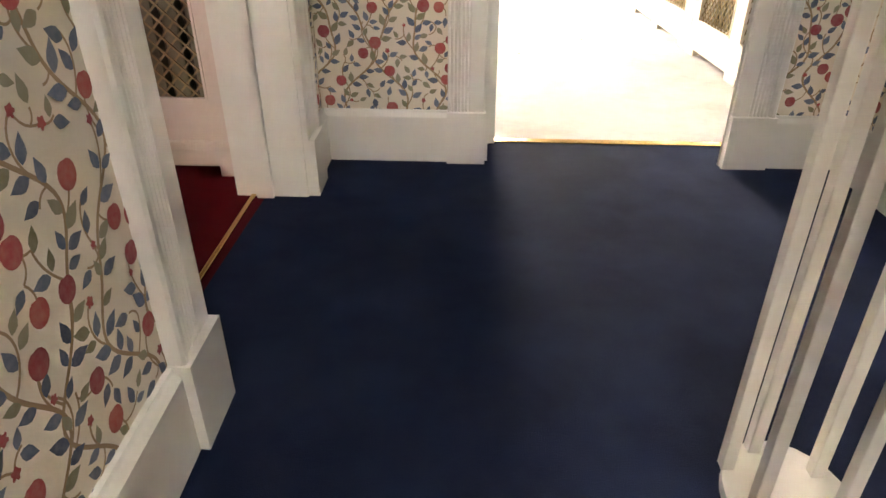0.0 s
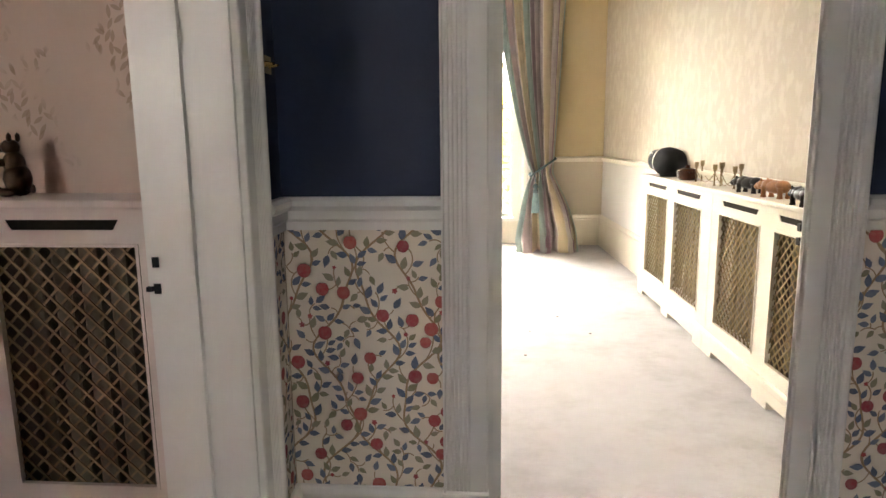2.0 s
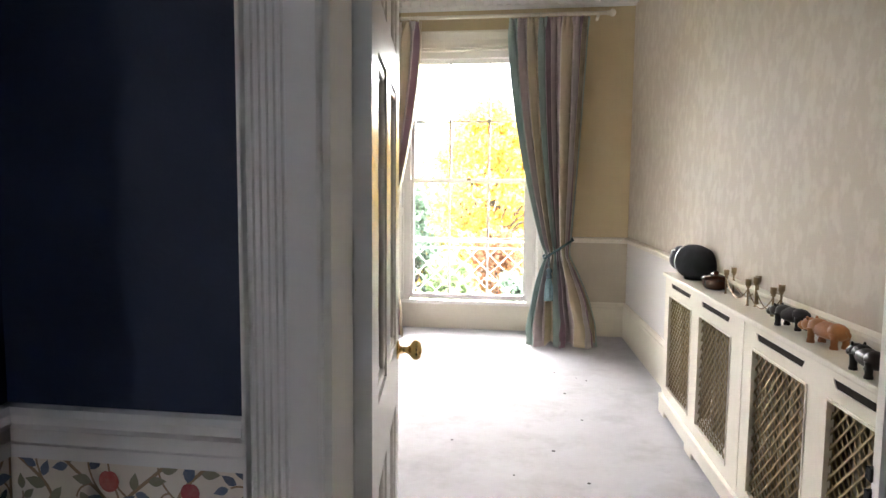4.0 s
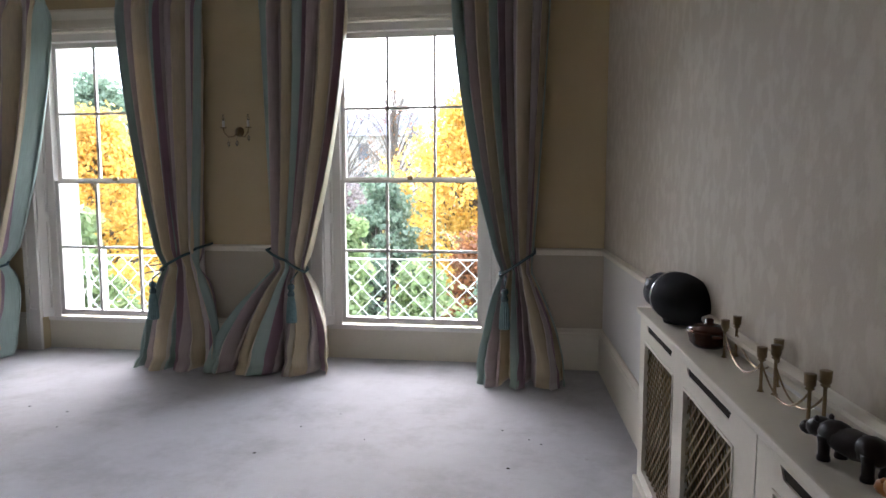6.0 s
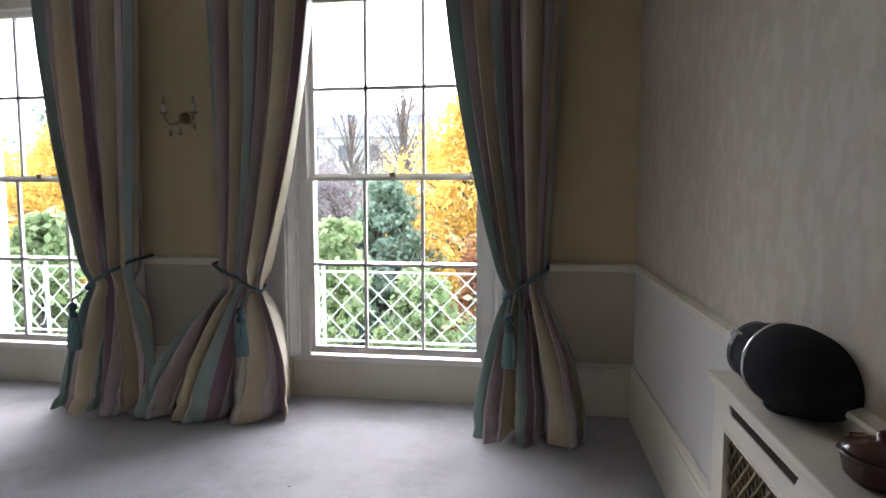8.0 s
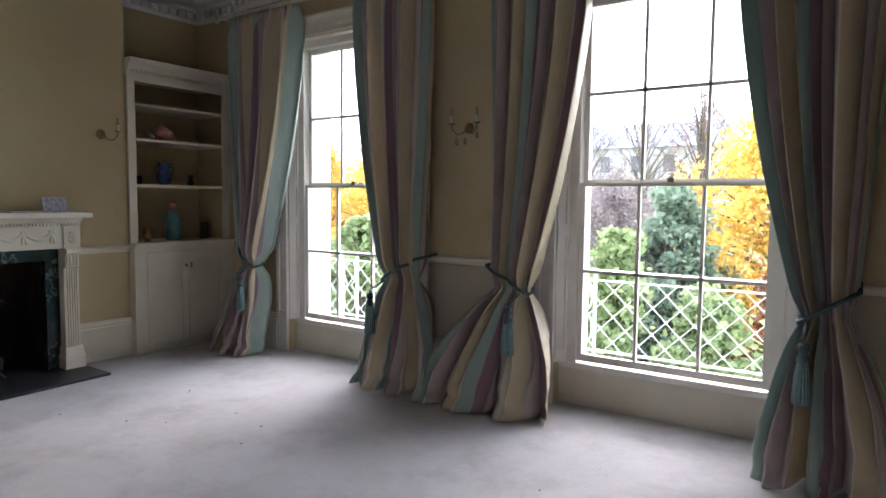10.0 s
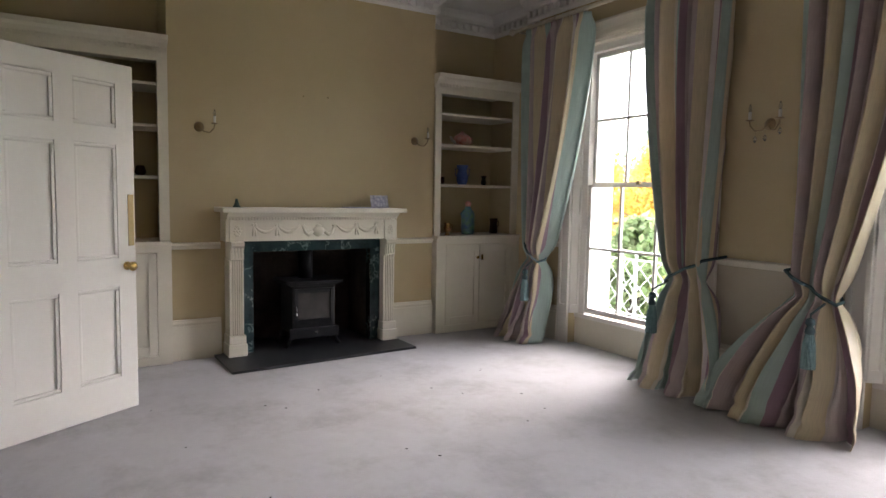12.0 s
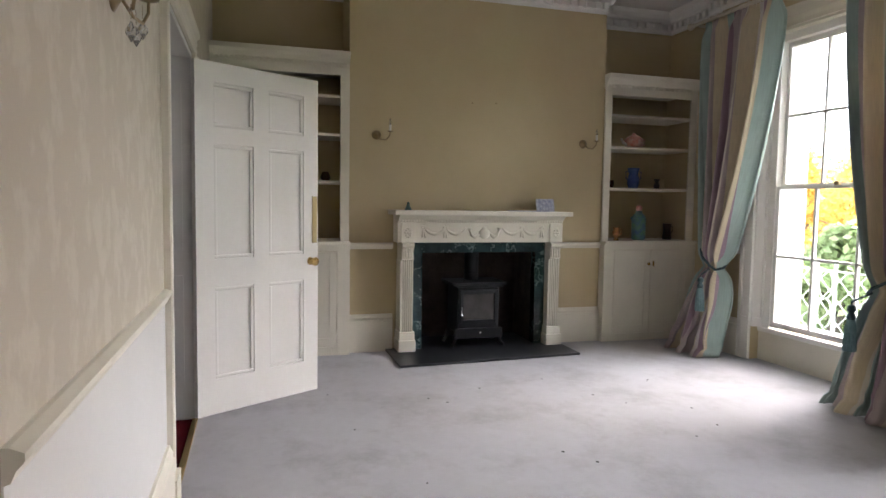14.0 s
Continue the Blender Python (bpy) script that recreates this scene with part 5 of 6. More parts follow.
# ---- alcove cupboards and shelves ----
def alcove(y0, y1, label, knobs, shelves, group):
    cup = thing("cupboard", (AX, (y0 + y1) / 2, 0), "ivory built-in alcove cupboard with panelled doors, " + label, "cupboard", group)
    cf = -4.26
    part("carcass", B((AX, y0, 0, cf - 0.02, y0 + 0.02, 0.93), (AX, y1 - 0.02, 0, cf - 0.02, y1, 0.93), (AX, y0, 0.06, cf - 0.02, y1, 0.08)), IVORY, cup)
    st = 0.105
    part("face_frame", B((cf - 0.02, y0, 0, cf, y0 + st, 0.93), (cf - 0.02, y1 - st, 0, cf, y1, 0.93), (cf - 0.02, y0 + st, 0.875, cf, y1 - st, 0.93), (cf - 0.02, y0 + st, 0.0, cf - 0.004, y1 - st, 0.07)), IVORY, cup)
    ym = (y0 + y1) / 2
    for a, b, side in ((y0 + st + 0.004, ym - 0.002, 1), (ym + 0.002, y1 - st - 0.004, -1)):
        d = bmesh.new()
        box(d, cf - 0.02, a, 0.074, cf - 0.006, b, 0.871)
        for q in ((a, 0.074, a + 0.06, 0.871), (b - 0.06, 0.074, b, 0.871), (a + 0.06, 0.074, b - 0.06, 0.15), (a + 0.06, 0.80, b - 0.06, 0.871)):
            box(d, cf - 0.006, q[0], q[1], cf + 0.002, q[2], q[3], bevel=0.002)
        door = part("door", d, IVORY, cup)
        ky = (b - 0.03) if side > 0 else (a + 0.03)
        if side < 0:
            part("escutcheon", B((cf + 0.002, ky - 0.009, 0.715, cf + 0.005, ky + 0.009, 0.765), bevel=0.001), BRASS, door, "small brass keyhole plate")
            continue
        part("knob", lathe(bmesh.new(), [(0.007, 0), (0.006, 0.012), (0.015, 0.02), (0.014, 0.026), (0.004, 0.03)], (cf + 0.002, ky, 0.74), 12, "x"), BRASS, door, "small brass knob", True)
    part("worktop", B((AX, y0, 0.93, cf + 0.02, y1, 0.96), bevel=0.006), IVORY, cup)
    bk = thing("bookcase", (AX, ym, 0.96), "ivory built-in alcove shelves with a dentil cornice, " + label, "bookcase", group)
    bf = -4.315
    part("face_frame", B((bf - 0.02, y0, 0.961, bf, y0 + 0.065, 2.39), (bf - 0.02, y1 - 0.075, 0.961, bf, y1, 2.39), (bf - 0.02, y0 + 0.065, 2.33, bf, y1 - 0.075, 2.39)), IVORY, bk)
    part("side_panel", B((AX, y0 + 0.002, 0.961, bf - 0.02, y0 + 0.022, 2.39)), KHAKI, bk)
    part("side_panel", B((AX, y1 - 0.022, 0.961, bf - 0.02, y1 - 0.002, 2.39)), KHAKI, bk)
    cn = bmesh.new()
    run(cn, (AX + 0.02, y0), (AX + 0.02, y1), (1, 0), [(0, 2.385), (0.44, 2.385), (0.445, 2.42), (0.46, 2.43), (0.475, 2.46), (0.50, 2.48), (0.51, 2.515), (0, 2.515)])
    k = int((y1 - y0) / 0.036)
    for i in range(k):
        y = y0 + (i + 0.5) * (y1 - y0) / k
        box(cn, AX + 0.46, y - 0.010, 2.40, AX + 0.476, y + 0.010, 2.435)
    part("cornice", cn, IVORY, bk, "cornice with a dentil row")
    for z in shelves:
        part("shelf", B((AX, y0 + 0.022, z - 0.022, bf - 0.02, y1 - 0.022, z), bevel=0.003), IVORY, bk)
    return bk


alcove(BREAST[1] + 0.002, CY - 0.002, "beside the window", True, (1.465, 1.855, 2.155), "alcove fittings")
alcove(NY + 0.002, BREAST[0] - 0.002, "behind the open door", True, (1.465, 1.855, 2.17), "alcove fittings")


def pot(name, at, prof, mat, label, cat="vase", handle=None, seg=20):
    e = thing(name, at, label, cat)
    part("body", lathe(bmesh.new(), prof, at, seg), mat, e, smooth=True)
    if handle:
        for s in handle:
            h = prof[-1][1]
            r = max(p[0] for p in prof)
            part("handle", tube(bmesh.new(), [(at[0], at[1] + s * r * 0.6, at[2] + h * 0.85), (at[0], at[1] + s * (r + 0.025), at[2] + h * 0.8), (at[0], at[1] + s * (r + 0.02), at[2] + h * 0.5), (at[0], at[1] + s * r * 0.8, at[2] + h * 0.35)], 0.005, 7), mat, e)
    return e


SX = -4.52
VASE = [(0.040, 0), (0.046, 0.01), (0.060, 0.055), (0.055, 0.11), (0.042, 0.145), (0.062, 0.20), (0.056, 0.202)]
pot("vase", (SX, 7.16, 1.465), VASE, BLUEGLAZE, "blue patterned two-handled vase on the shelf", "vase", (-1, 1))
pot("vase", (SX, 7.43, 1.465), [(0.022, 0), (0.03, 0.03), (0.018, 0.07), (0.032, 0.10), (0.028, 0.10)], EBONY, "small dark flared vase on the shelf")
pot("vase", (SX, 6.91, 1.465), [(0.02, 0), (0.032, 0.03), (0.028, 0.06), (0.03, 0.075), (0.026, 0.075)], BROWNGLAZE, "small brown pot on the shelf", "pot")
tea = thing("teapot", (SX, 7.06, 1.855), "red and cream patterned teapot on the shelf", "teapot")
part("body", lathe(bmesh.new(), [(0.05, 0), (0.08, 0.02), (0.095, 0.06), (0.08, 0.10), (0.05, 0.125), (0.02, 0.135), (0.018, 0.15), (0.006, 0.155)], (SX, 7.06, 1.855), 24), REDGLAZE, tea, smooth=True)
part("spout", tube(bmesh.new(), [(SX, 6.98, 1.895), (SX, 6.94, 1.91), (SX, 6.92, 1.95)], [0.02, 0.014, 0.010], 8), CANDLE, tea)
part("handle", tube(bmesh.new(), [(SX, 7.13, 1.95), (SX, 7.185, 1.945), (SX, 7.185, 1.90), (SX, 7.14, 1.885)], 0.008, 8), REDGLAZE, tea)
tea.matrix_basis = pose(SX, 7.15, 1.855)
bot = thing("bottle", (SX + 0.06, 7.10, 0.96), "tall mottled green and blue glazed bottle with a red stopper", "bottle")
part("body", lathe(bmesh.new(), [(0.062, 0), (0.068, 0.02), (0.070, 0.20), (0.060, 0.235), (0.034, 0.262), (0.028, 0.285), (0.022, 0.285)], (SX + 0.06, 7.10, 0.96), 22), GREENGLAZE, bot, smooth=True)
part("stopper", lathe(bmesh.new(), [(0.022, 0.285), (0.034, 0.305), (0.026, 0.33), (0.008, 0.34)], (SX + 0.06, 7.10, 0.96), 16), REDGLAZE, bot, "red stopper", True)
part("handle", tube(bmesh.new(), [(SX + 0.06, 7.06, 1.215), (SX + 0.06, 7.012, 1.17), (SX + 0.06, 7.035, 1.10)], 0.008, 8), GREENGLAZE, bot)
bot.matrix_basis = pose(SX + 0.06, 7.20, 0.96)
pot("jug", (-4.36, 6.89, 0.96), [(0.025, 0), (0.03, 0.005), (0.014, 0.02), (0.034, 0.05), (0.036, 0.08), (0.026, 0.10), (0.032, 0.125), (0.028, 0.125)], GOLDGLAZE, "small gold lustre jug on the cupboard top", "jug", (1,))
pot("jug", (SX, 7.57, 0.96), [(0.04, 0), (0.045, 0.02), (0.036, 0.10), (0.045, 0.16), (0.04, 0.16)], BRONZE, "tall dark metal jug on the cupboard top", "jug", (1,))
pot("pot", (SX, 4.14, 1.465), [(0.03, 0), (0.045, 0.03), (0.03, 0.07), (0.025, 0.08), (0.02, 0.08)], BROWNGLAZE, "small round brown pot on the shelf", "pot")
pot("pot", (SX, 3.95, 2.17), [(0.04, 0), (0.055, 0.04), (0.03, 0.08), (0.02, 0.085), (0.012, 0.085)], EBONY, "round black pot on the top shelf", "pot", (-1, 1))

# on the mantel
orn = bmesh.new()
lathe(orn, [(0.03, 0), (0.03, 0.008), (0.022, 0.02), (0.014, 0.04), (0.010, 0.055), (0.004, 0.068)], (-4.2, 4.80, 1.228), 16)
blob(orn, (-4.2, 4.80, 1.285), (0.012, 0.012, 0.014))
tagged(finish("ornament", orn, PATINA, smooth=True), "small green bronze ornament on the mantel shelf", "ornament")
card = B((-0.002, -0.09, 0, 0.002, 0.09, 0.115))
tagged(finish("greeting_card", card, PAPER), "folded printed card standing on the mantel shelf", "card").matrix_world = pose(-4.20, 6.07, 1.23, 0, -14, 4)
tagged(finish("booklet", B((-0.07, -0.17, 0, 0.07, 0.17, 0.008), bevel=0.002), PAPER), "flat printed booklet lying on the mantel shelf", "booklet").matrix_world = pose(-4.16, 5.88, 1.229, 0, 0, 3)

for y, z in ((5.40, 2.175), (5.623, 2.183)):
    tagged(finish("picture_nail", lathe(bmesh.new(), [(0.004, 0.0), (0.004, 0.014), (0.007, 0.015), (0.007, 0.018)], (BX - 0.002, y, z), 10, "x"), AGEDBRASS), "small brass picture nail in the khaki chimney breast", "nail", "picture nails")

# ---- wall sconces ----
def sconce(at, facing, arms, label, drops=True):
    """Brass back plate with curled arms, candle tubes and crystal drops; facing in degrees."""
    s = thing("wall_light", (0, 0, 0), label, "wall light", "wall lights")
    part("back_plate", lathe(bmesh.new(), [(0.036, 0), (0.04, 0.004), (0.028, 0.012), (0.012, 0.022), (0.008, 0.028)], (0, 0, 0), 18, "x"), PEWTER, s, smooth=True)
    for a in arms:
        pts = [(0.02, 0, 0), (0.045, a * 0.03, -0.04), (0.06, a * 0.07, -0.045), (0.07, a * 0.10, -0.01), (0.07, a * 0.105, 0.02)]
        part("arm", tube(bmesh.new(), pts, 0.0045, 8), PEWTER, s)
        at2 = (0.07, a * 0.105, 0.02)
        part("drip_pan", lathe(bmesh.new(), [(0.006, 0), (0.026, 0.006), (0.028, 0.010), (0.012, 0.010)], at2, 16), PEWTER, s, smooth=True)
        part("candle_tube", lathe(bmesh.new(), [(0.010, 0.010), (0.010, 0.062), (0.006, 0.064)], at2, 12), CANDLE, s, "ivory candle tube")
        part("bulb", lathe(bmesh.new(), [(0.006, 0.064), (0.012, 0.078), (0.010, 0.092), (0.002, 0.115)], at2, 10), CRYSTAL, s, "clear candle bulb", True)
    if drops:
        for y, z in ((0, -0.07), (arms[0] * 0.07, -0.075), (arms[-1] * 0.10, -0.03)):
            c = bmesh.new()
            tube(c, [(0.055, y, z + 0.04), (0.055, y, z + 0.005)], 0.0012, 5)
            lathe(c, [(0.001, 0.0), (0.012, -0.018), (0.014, -0.028), (0.001, -0.05)], (0.055, y, z), 8)
            part("crystal_drop", c, CRYSTAL, s, "cut glass drop")
    s.matrix_basis = pose(*at, 0, 0, facing)
    for o in s.children:
        o.matrix_parent_inverse = Matrix()


sconce((BX, 4.55, 1.86), 0, (1,), "single candle wall light in tarnished metal on the chimney breast", False)
sconce((BX, 6.50, 1.86), 0, (1,), "single candle wall light in tarnished metal on the chimney breast", False)
sconce((-1.50, WY, 1.86), -90, (-1, 1), "twin candle wall light with a crystal drop between the windows")
sconce((-0.70, NY, 1.79), 90, (-1, 1), "twin candle wall light with crystal drops on the damask wall")

# ---- curtains ----
def smooth01(t):
    t = min(1.0, max(0.0, t))
    return t * t * (3 - 2 * t)


def curtain(top, waist, foot, zt, pole_y, seed, label, flip, repeats=1.0, folds=9, wz=0.78):
    """Striped silk hung from a pole and drawn to a tie-back. top, waist and foot: spans along x."""
    rnd = random.Random(seed)
    ph = [rnd.uniform(0, 6.28) for _ in range(6)]
    cols, rows = 264, 84
    depths = [rnd.uniform(0.7, 1.3) for _ in range(40)]
    bm = bmesh.new()
    uvl = bm.loops.layers.uv.new("UVMap")
    grid = []
    ztop, zbot = zt, 0.008
    for r in range(rows + 1):
        z = ztop + (zbot - ztop) * (r / rows)
        above = z > wz
        if above:
            t = (ztop - z) / (ztop - wz)
            span = [top[k] + (waist[k] - top[k]) * (t ** 1.7 if k == flip else t ** 1.3) for k in (0, 1)]
            amp = 0.085 + 0.02 * t
            depth_c = pole_y - 0.01 - 0.05 * t
            flare = 0.0
        else:
            t = (wz - z) / (wz - zbot)
            flare = smooth01(t)
            span = [waist[k] + (foot[0][k] - waist[k]) * (math.sin(t * math.pi / 2) ** 0.95) for k in (0, 1)]
            amp = 0.08 + 0.045 * math.sin(math.pi * t * 0.8)
            depth_c = pole_y - 0.06 + (foot[1] - pole_y + 0.06) * flare
        pinch = math.exp(-((z - wz) / 0.08) ** 2)
        head = math.exp(-((ztop - z) / 0.10) ** 2)
        row = []
        for k in range(cols + 1):
            u = k / cols
            # deep soft folds of uneven width, the same ones from the pole to the hem
            warp = u + 0.030 * math.sin(2 * math.pi * u * 2 + ph[1]) + 0.018 * math.sin(2 * math.pi * u * 3 + ph[5])
            p = 2 * math.pi * warp * folds + ph[0] + 0.18 * math.sin(z * 1.6 + ph[2])
            cell = (p / 2 + 0.3) / math.pi
            w = (2.1 * abs(math.sin(math.pi * cell)) ** 0.65 - 1.45) * depths[int(cell) % 40]
            q = 2 * math.pi * warp * folds * 0.5 + ph[3]
            w2 = math.sin(q)
            lobe = 2.2 * abs(math.sin(math.pi * warp * 3.0 + ph[4])) ** 0.7 - 1.5
            pleat = math.sin(2 * math.pi * u * 18)
            upper = 0.75 * w + 0.40 * w2
            lower = 0.14 * w + 0.70 * lobe
            shape = upper * (1 - flare) + lower * flare
            y = depth_c - amp * shape * (1 - 0.5 * pinch) * (1 - 0.75 * head) - 0.012 * head * pleat
            y -= 0.05 * (1 - (2 * u - 1) ** 2) * (0.3 + 0.9 * flare)
            x = span[0] + (span[1] - span[0]) * u + 0.016 * math.cos(p) * (1 - pinch) * (1 - head)
            zz = z
            if z < 0.07:
                # the hem turns out on the carpet in soft lobes
                y -= (0.07 - z) * (0.9 + 0.7 * lobe)
                zz = max(0.008, z + 0.018 * (1 + lobe) * (z / 0.07) - 0.004)
            # crumpled silk where the cloth bears on the floor
            slump = smooth01((0.34 - z) / 0.30)
            y -= 0.035 * slump * math.sin(math.pi * min(1.0, z / 0.26)) * (0.6 + 0.4 * lobe)
            y += 0.018 * slump * noise.noise(Vector((x * 14, z * 16, seed + 3)))
            x += 0.016 * slump * noise.noise(Vector((u * 22, z * 12, seed + 7)))
            y += 0.004 * noise.noise(Vector((x * 6, z * 2.2, seed))) + 0.030 * flare * noise.noise(Vector((u * 7, z * 5.0, seed + 9)))
            x += 0.022 * flare * noise.noise(Vector((u * 5, z * 4.0, seed + 5)))
            row.append(bm.verts.new((x, min(y, pole_y + 0.075), zz)))
        grid.append(row)
    for r in range(rows):
        for k in range(cols):
            f = bm.faces.new((grid[r][k], grid[r][k + 1], grid[r + 1][k + 1], grid[r + 1][k]))
            for lp, (cc, rr) in zip(f.loops, ((k, r), (k + 1, r), (k + 1, r + 1), (k, r + 1))):
                lp[uvl].uv = (cc / cols * repeats + (0.0, 0.02, 0.0, -0.04, 0.0)[seed], rr / rows * 3)
    pts = [v.co.copy() for row in grid for v in row]

    def front(x, z, reach=0.03):
        near = [p.y for p in pts if abs(p.x - x) < reach and abs(p.z - z) < 0.05]
        return min(near) if near else pole_y - 0.10

    e = thing("curtain", ((foot[0][0] + foot[0][1]) / 2, foot[1], 0), label, "curtain", "striped silk curtains")
    cl = part("cloth", bm, SILK, e, smooth=True)
    sol = cl.modifiers.new("thickness", "SOLIDIFY")
    sol.thickness = 0.004
    # tie-back cord, slung from a hook on the wall, and its tassel
    far, near = (waist[1], waist[0]) if flip == 0 else (waist[0], waist[1])
    s = 1 if near > far else -1
    cord = [(far - s * 0.012, WY - 0.01, wz + 0.17), (far - s * 0.02, front(far, wz + 0.15) + 0.02, wz + 0.15)]
    for k in range(1, 6):
        x, z = far + (near - far) * k / 6, wz + 0.14 - 0.15 * k / 6
        cord.append((x, front(x, z) - 0.010, z))
    cord += [(near + s * 0.012, front(near, wz) - 0.004, wz - 0.025), (near + s * 0.02, pole_y - 0.03, wz - 0.01), ((far + near) / 2, WY - 0.02, wz + 0.07)]
    part("tie_back", tube(bmesh.new(), cord, 0.011, 8), CORD, e, "twisted teal cord", True)
    tx = near - s * 0.03
    ty = min(front(tx, wz - 0.1 * k, 0.045) for k in range(1, 5)) - 0.03
    tas = bmesh.new()
    tube(tas, [(tx, front(tx, wz) - 0.012, wz - 0.02), (tx, ty, wz - 0.07), (tx, ty, wz - 0.11)], 0.007, 6)
    lathe(tas, [(0.008, -0.09), (0.024, -0.10), (0.027, -0.125), (0.016, -0.14), (0.024, -0.155), (0.028, -0.175), (0.022, -0.185)], (tx, ty, wz), 14)
    tl = part("tassel", tas, CORD, e, "teal tassel", True)
    sk = bmesh.new()
    lathe(sk, [(0.022, -0.18), (0.034, -0.24), (0.041, -0.36), (0.040, -0.385)], (tx, ty, wz), 32)
    for i, v in enumerate(sk.verts):
        if i % 2:
            v.co.x = tx + (v.co.x - tx) * 0.88
            v.co.y = ty + (v.co.y - ty) * 0.88
    part("fringe", sk, FRINGE, tl, "faded sea green fringe")
    return e


FRINGE = two_tone("sea_green_fringe", (0.12, 0.21, 0.22), (0.22, 0.33, 0.33), 0.7, 40.0, 200.0, 0.4)
PY, PZ = 7.47, 2.965
CL = "striped teal and mauve silk curtain tied back"
curtain((-3.90, -3.08), (-3.70, -3.54), ((-3.96, -3.46), 7.32), PZ - 0.03, PY, 1, CL + " beside the shelves", 1)
curtain((-2.43, -1.69), (-2.07, -1.78), ((-2.21, -1.52), 7.28), PZ - 0.03, PY, 2, CL + " with cream lining below", 0)
curtain((-1.24, -0.54), (-1.15, -0.90), ((-1.63, -0.66), 7.26), PZ - 0.03, PY, 3, CL + " with widespread foot", 1)
curtain((0.27, 0.99), (0.64, 0.86), ((0.49, 1.12), 7.20), PZ - 0.03, PY, 4, CL + " near the corner", 0)
for a, b in ((-4.10, -1.62), (-1.38, 1.14)):
    p = thing("curtain_pole", ((a + b) / 2, PY, PZ), "cream painted curtain pole with ball finials above the window", "curtain pole", "curtain poles")
    part("pole", tube(bmesh.new(), [(a, PY, PZ), (b, PY, PZ)], 0.017, 12), IVORY, p, smooth=True)
    for x, s in ((a, -1), (b, 1)):
        f = lathe(bmesh.new(), [(0.018, 0), (0.024, 0.006), (0.016, 0.014), (0.030, 0.030), (0.033, 0.045), (0.024, 0.064), (0.006, 0.074)], seg=14, axis="x")
        for v in f.verts:
            v.co = Vector((x + s * v.co.x, PY + v.co.y, PZ + v.co.z))
        part("finial", f, IVORY, p, "turned finial", True)
        part("bracket", B((x - s * 0.08 - 0.012, PY, PZ - 0.03, x - s * 0.08 + 0.012, WY, PZ - 0.012), bevel=0.003), IVORY, p)
    spans = ((-3.90, -3.08), (-2.43, -1.69)) if a < -3 else ((-1.24, -0.54), (0.27, 0.99))
    for q0, q1 in spans:
        for k in range(9):
            x = q0 + (k + 0.5) * (q1 - q0) / 9
            ring = bmesh.new()
            tube(ring, [(x, PY + 0.026 * math.cos(t), PZ - 0.006 + 0.026 * math.sin(t)) for t in [2 * math.pi * i / 14 for i in range(15)]], 0.004, 6)
            part("ring", ring, IVORY, p)

# ---- balcony ----
bf = structure("balcony_floor", B(*[(-4.6, 8.10 + 0.075 * i, 0.070, 1.9, 8.10 + 0.075 * i + 0.042, 0.088) for i in range(8)], (-4.6, 8.10, 0.02, 1.9, 8.15, 0.070), (-4.6, 8.60, 0.02, 1.9, 8.66, 0.070)), DECKIRON, "slatted grey iron balcony floor outside the windows", "balcony")
BYR, RTOP, RLOW = 8.64, 0.795, 0.165
rl = thing("balcony_railing", (-1.4, BYR, 0.088), "white iron lattice balcony railing with rosettes", "railing")
part("top_rail", B((-4.6, BYR - 0.016, RTOP, 1.9, BYR + 0.016, RTOP + 0.018), bevel=0.003), IRONWHITE, rl)
part("middle_rail", B((-4.6, BYR - 0.008, RTOP - 0.075, 1.9, BYR + 0.008, RTOP - 0.062)), IRONWHITE, rl)
part("bottom_rail", B((-4.6, BYR - 0.010, RLOW - 0.016, 1.9, BYR + 0.010, RLOW)), IRONWHITE, rl)
lt = lattice(-4.6, 1.9, RLOW, RTOP - 0.075, 0.205, 0.0, 0.0036)
for v in lt.verts:
    v.co = Vector((v.co.y, BYR + v.co.x, v.co.z))
part("lattice", lt, IRONWHITE, rl)
# rosettes where the bars cross
ros = bmesh.new()
tall = RTOP - 0.075 - RLOW
for i in range(40):
    for j in range(40):
        up, down = -tall + i * 0.205, j * 0.205
        t = (down - up) / 2
        x, z = -4.6 + up + t, RLOW + t
        if 0.0 < t < tall and -4.6 < x < 1.9:
            box(ros, x - 0.011, BYR - 0.009, z - 0.011, x + 0.011, BYR + 0.009, z + 0.011)
tagged(part("rosette", ros, IRONWHITE, rl), kind="stuff")
for x in (-4.6, -3.69, -3.49, -2.3, -1.13, -0.93, 0.6, 1.85):
    part("post", B((x - 0.011, BYR - 0.011, 0.085, x + 0.011, BYR + 0.011, RTOP)), IRONWHITE, rl)
for x in (-3.59, -1.03):
    for s in (-1, 1):
        for zc in (0.33, 0.60):
            c = bmesh.new()
            tube(c, [(x + s * (0.015 + 0.06 * math.sin(t)), BYR, zc + 0.13 * math.cos(t)) for t in [math.pi * i / 10 for i in range(11)]], 0.006, 6)
            part("scroll", c, IRONWHITE, rl)

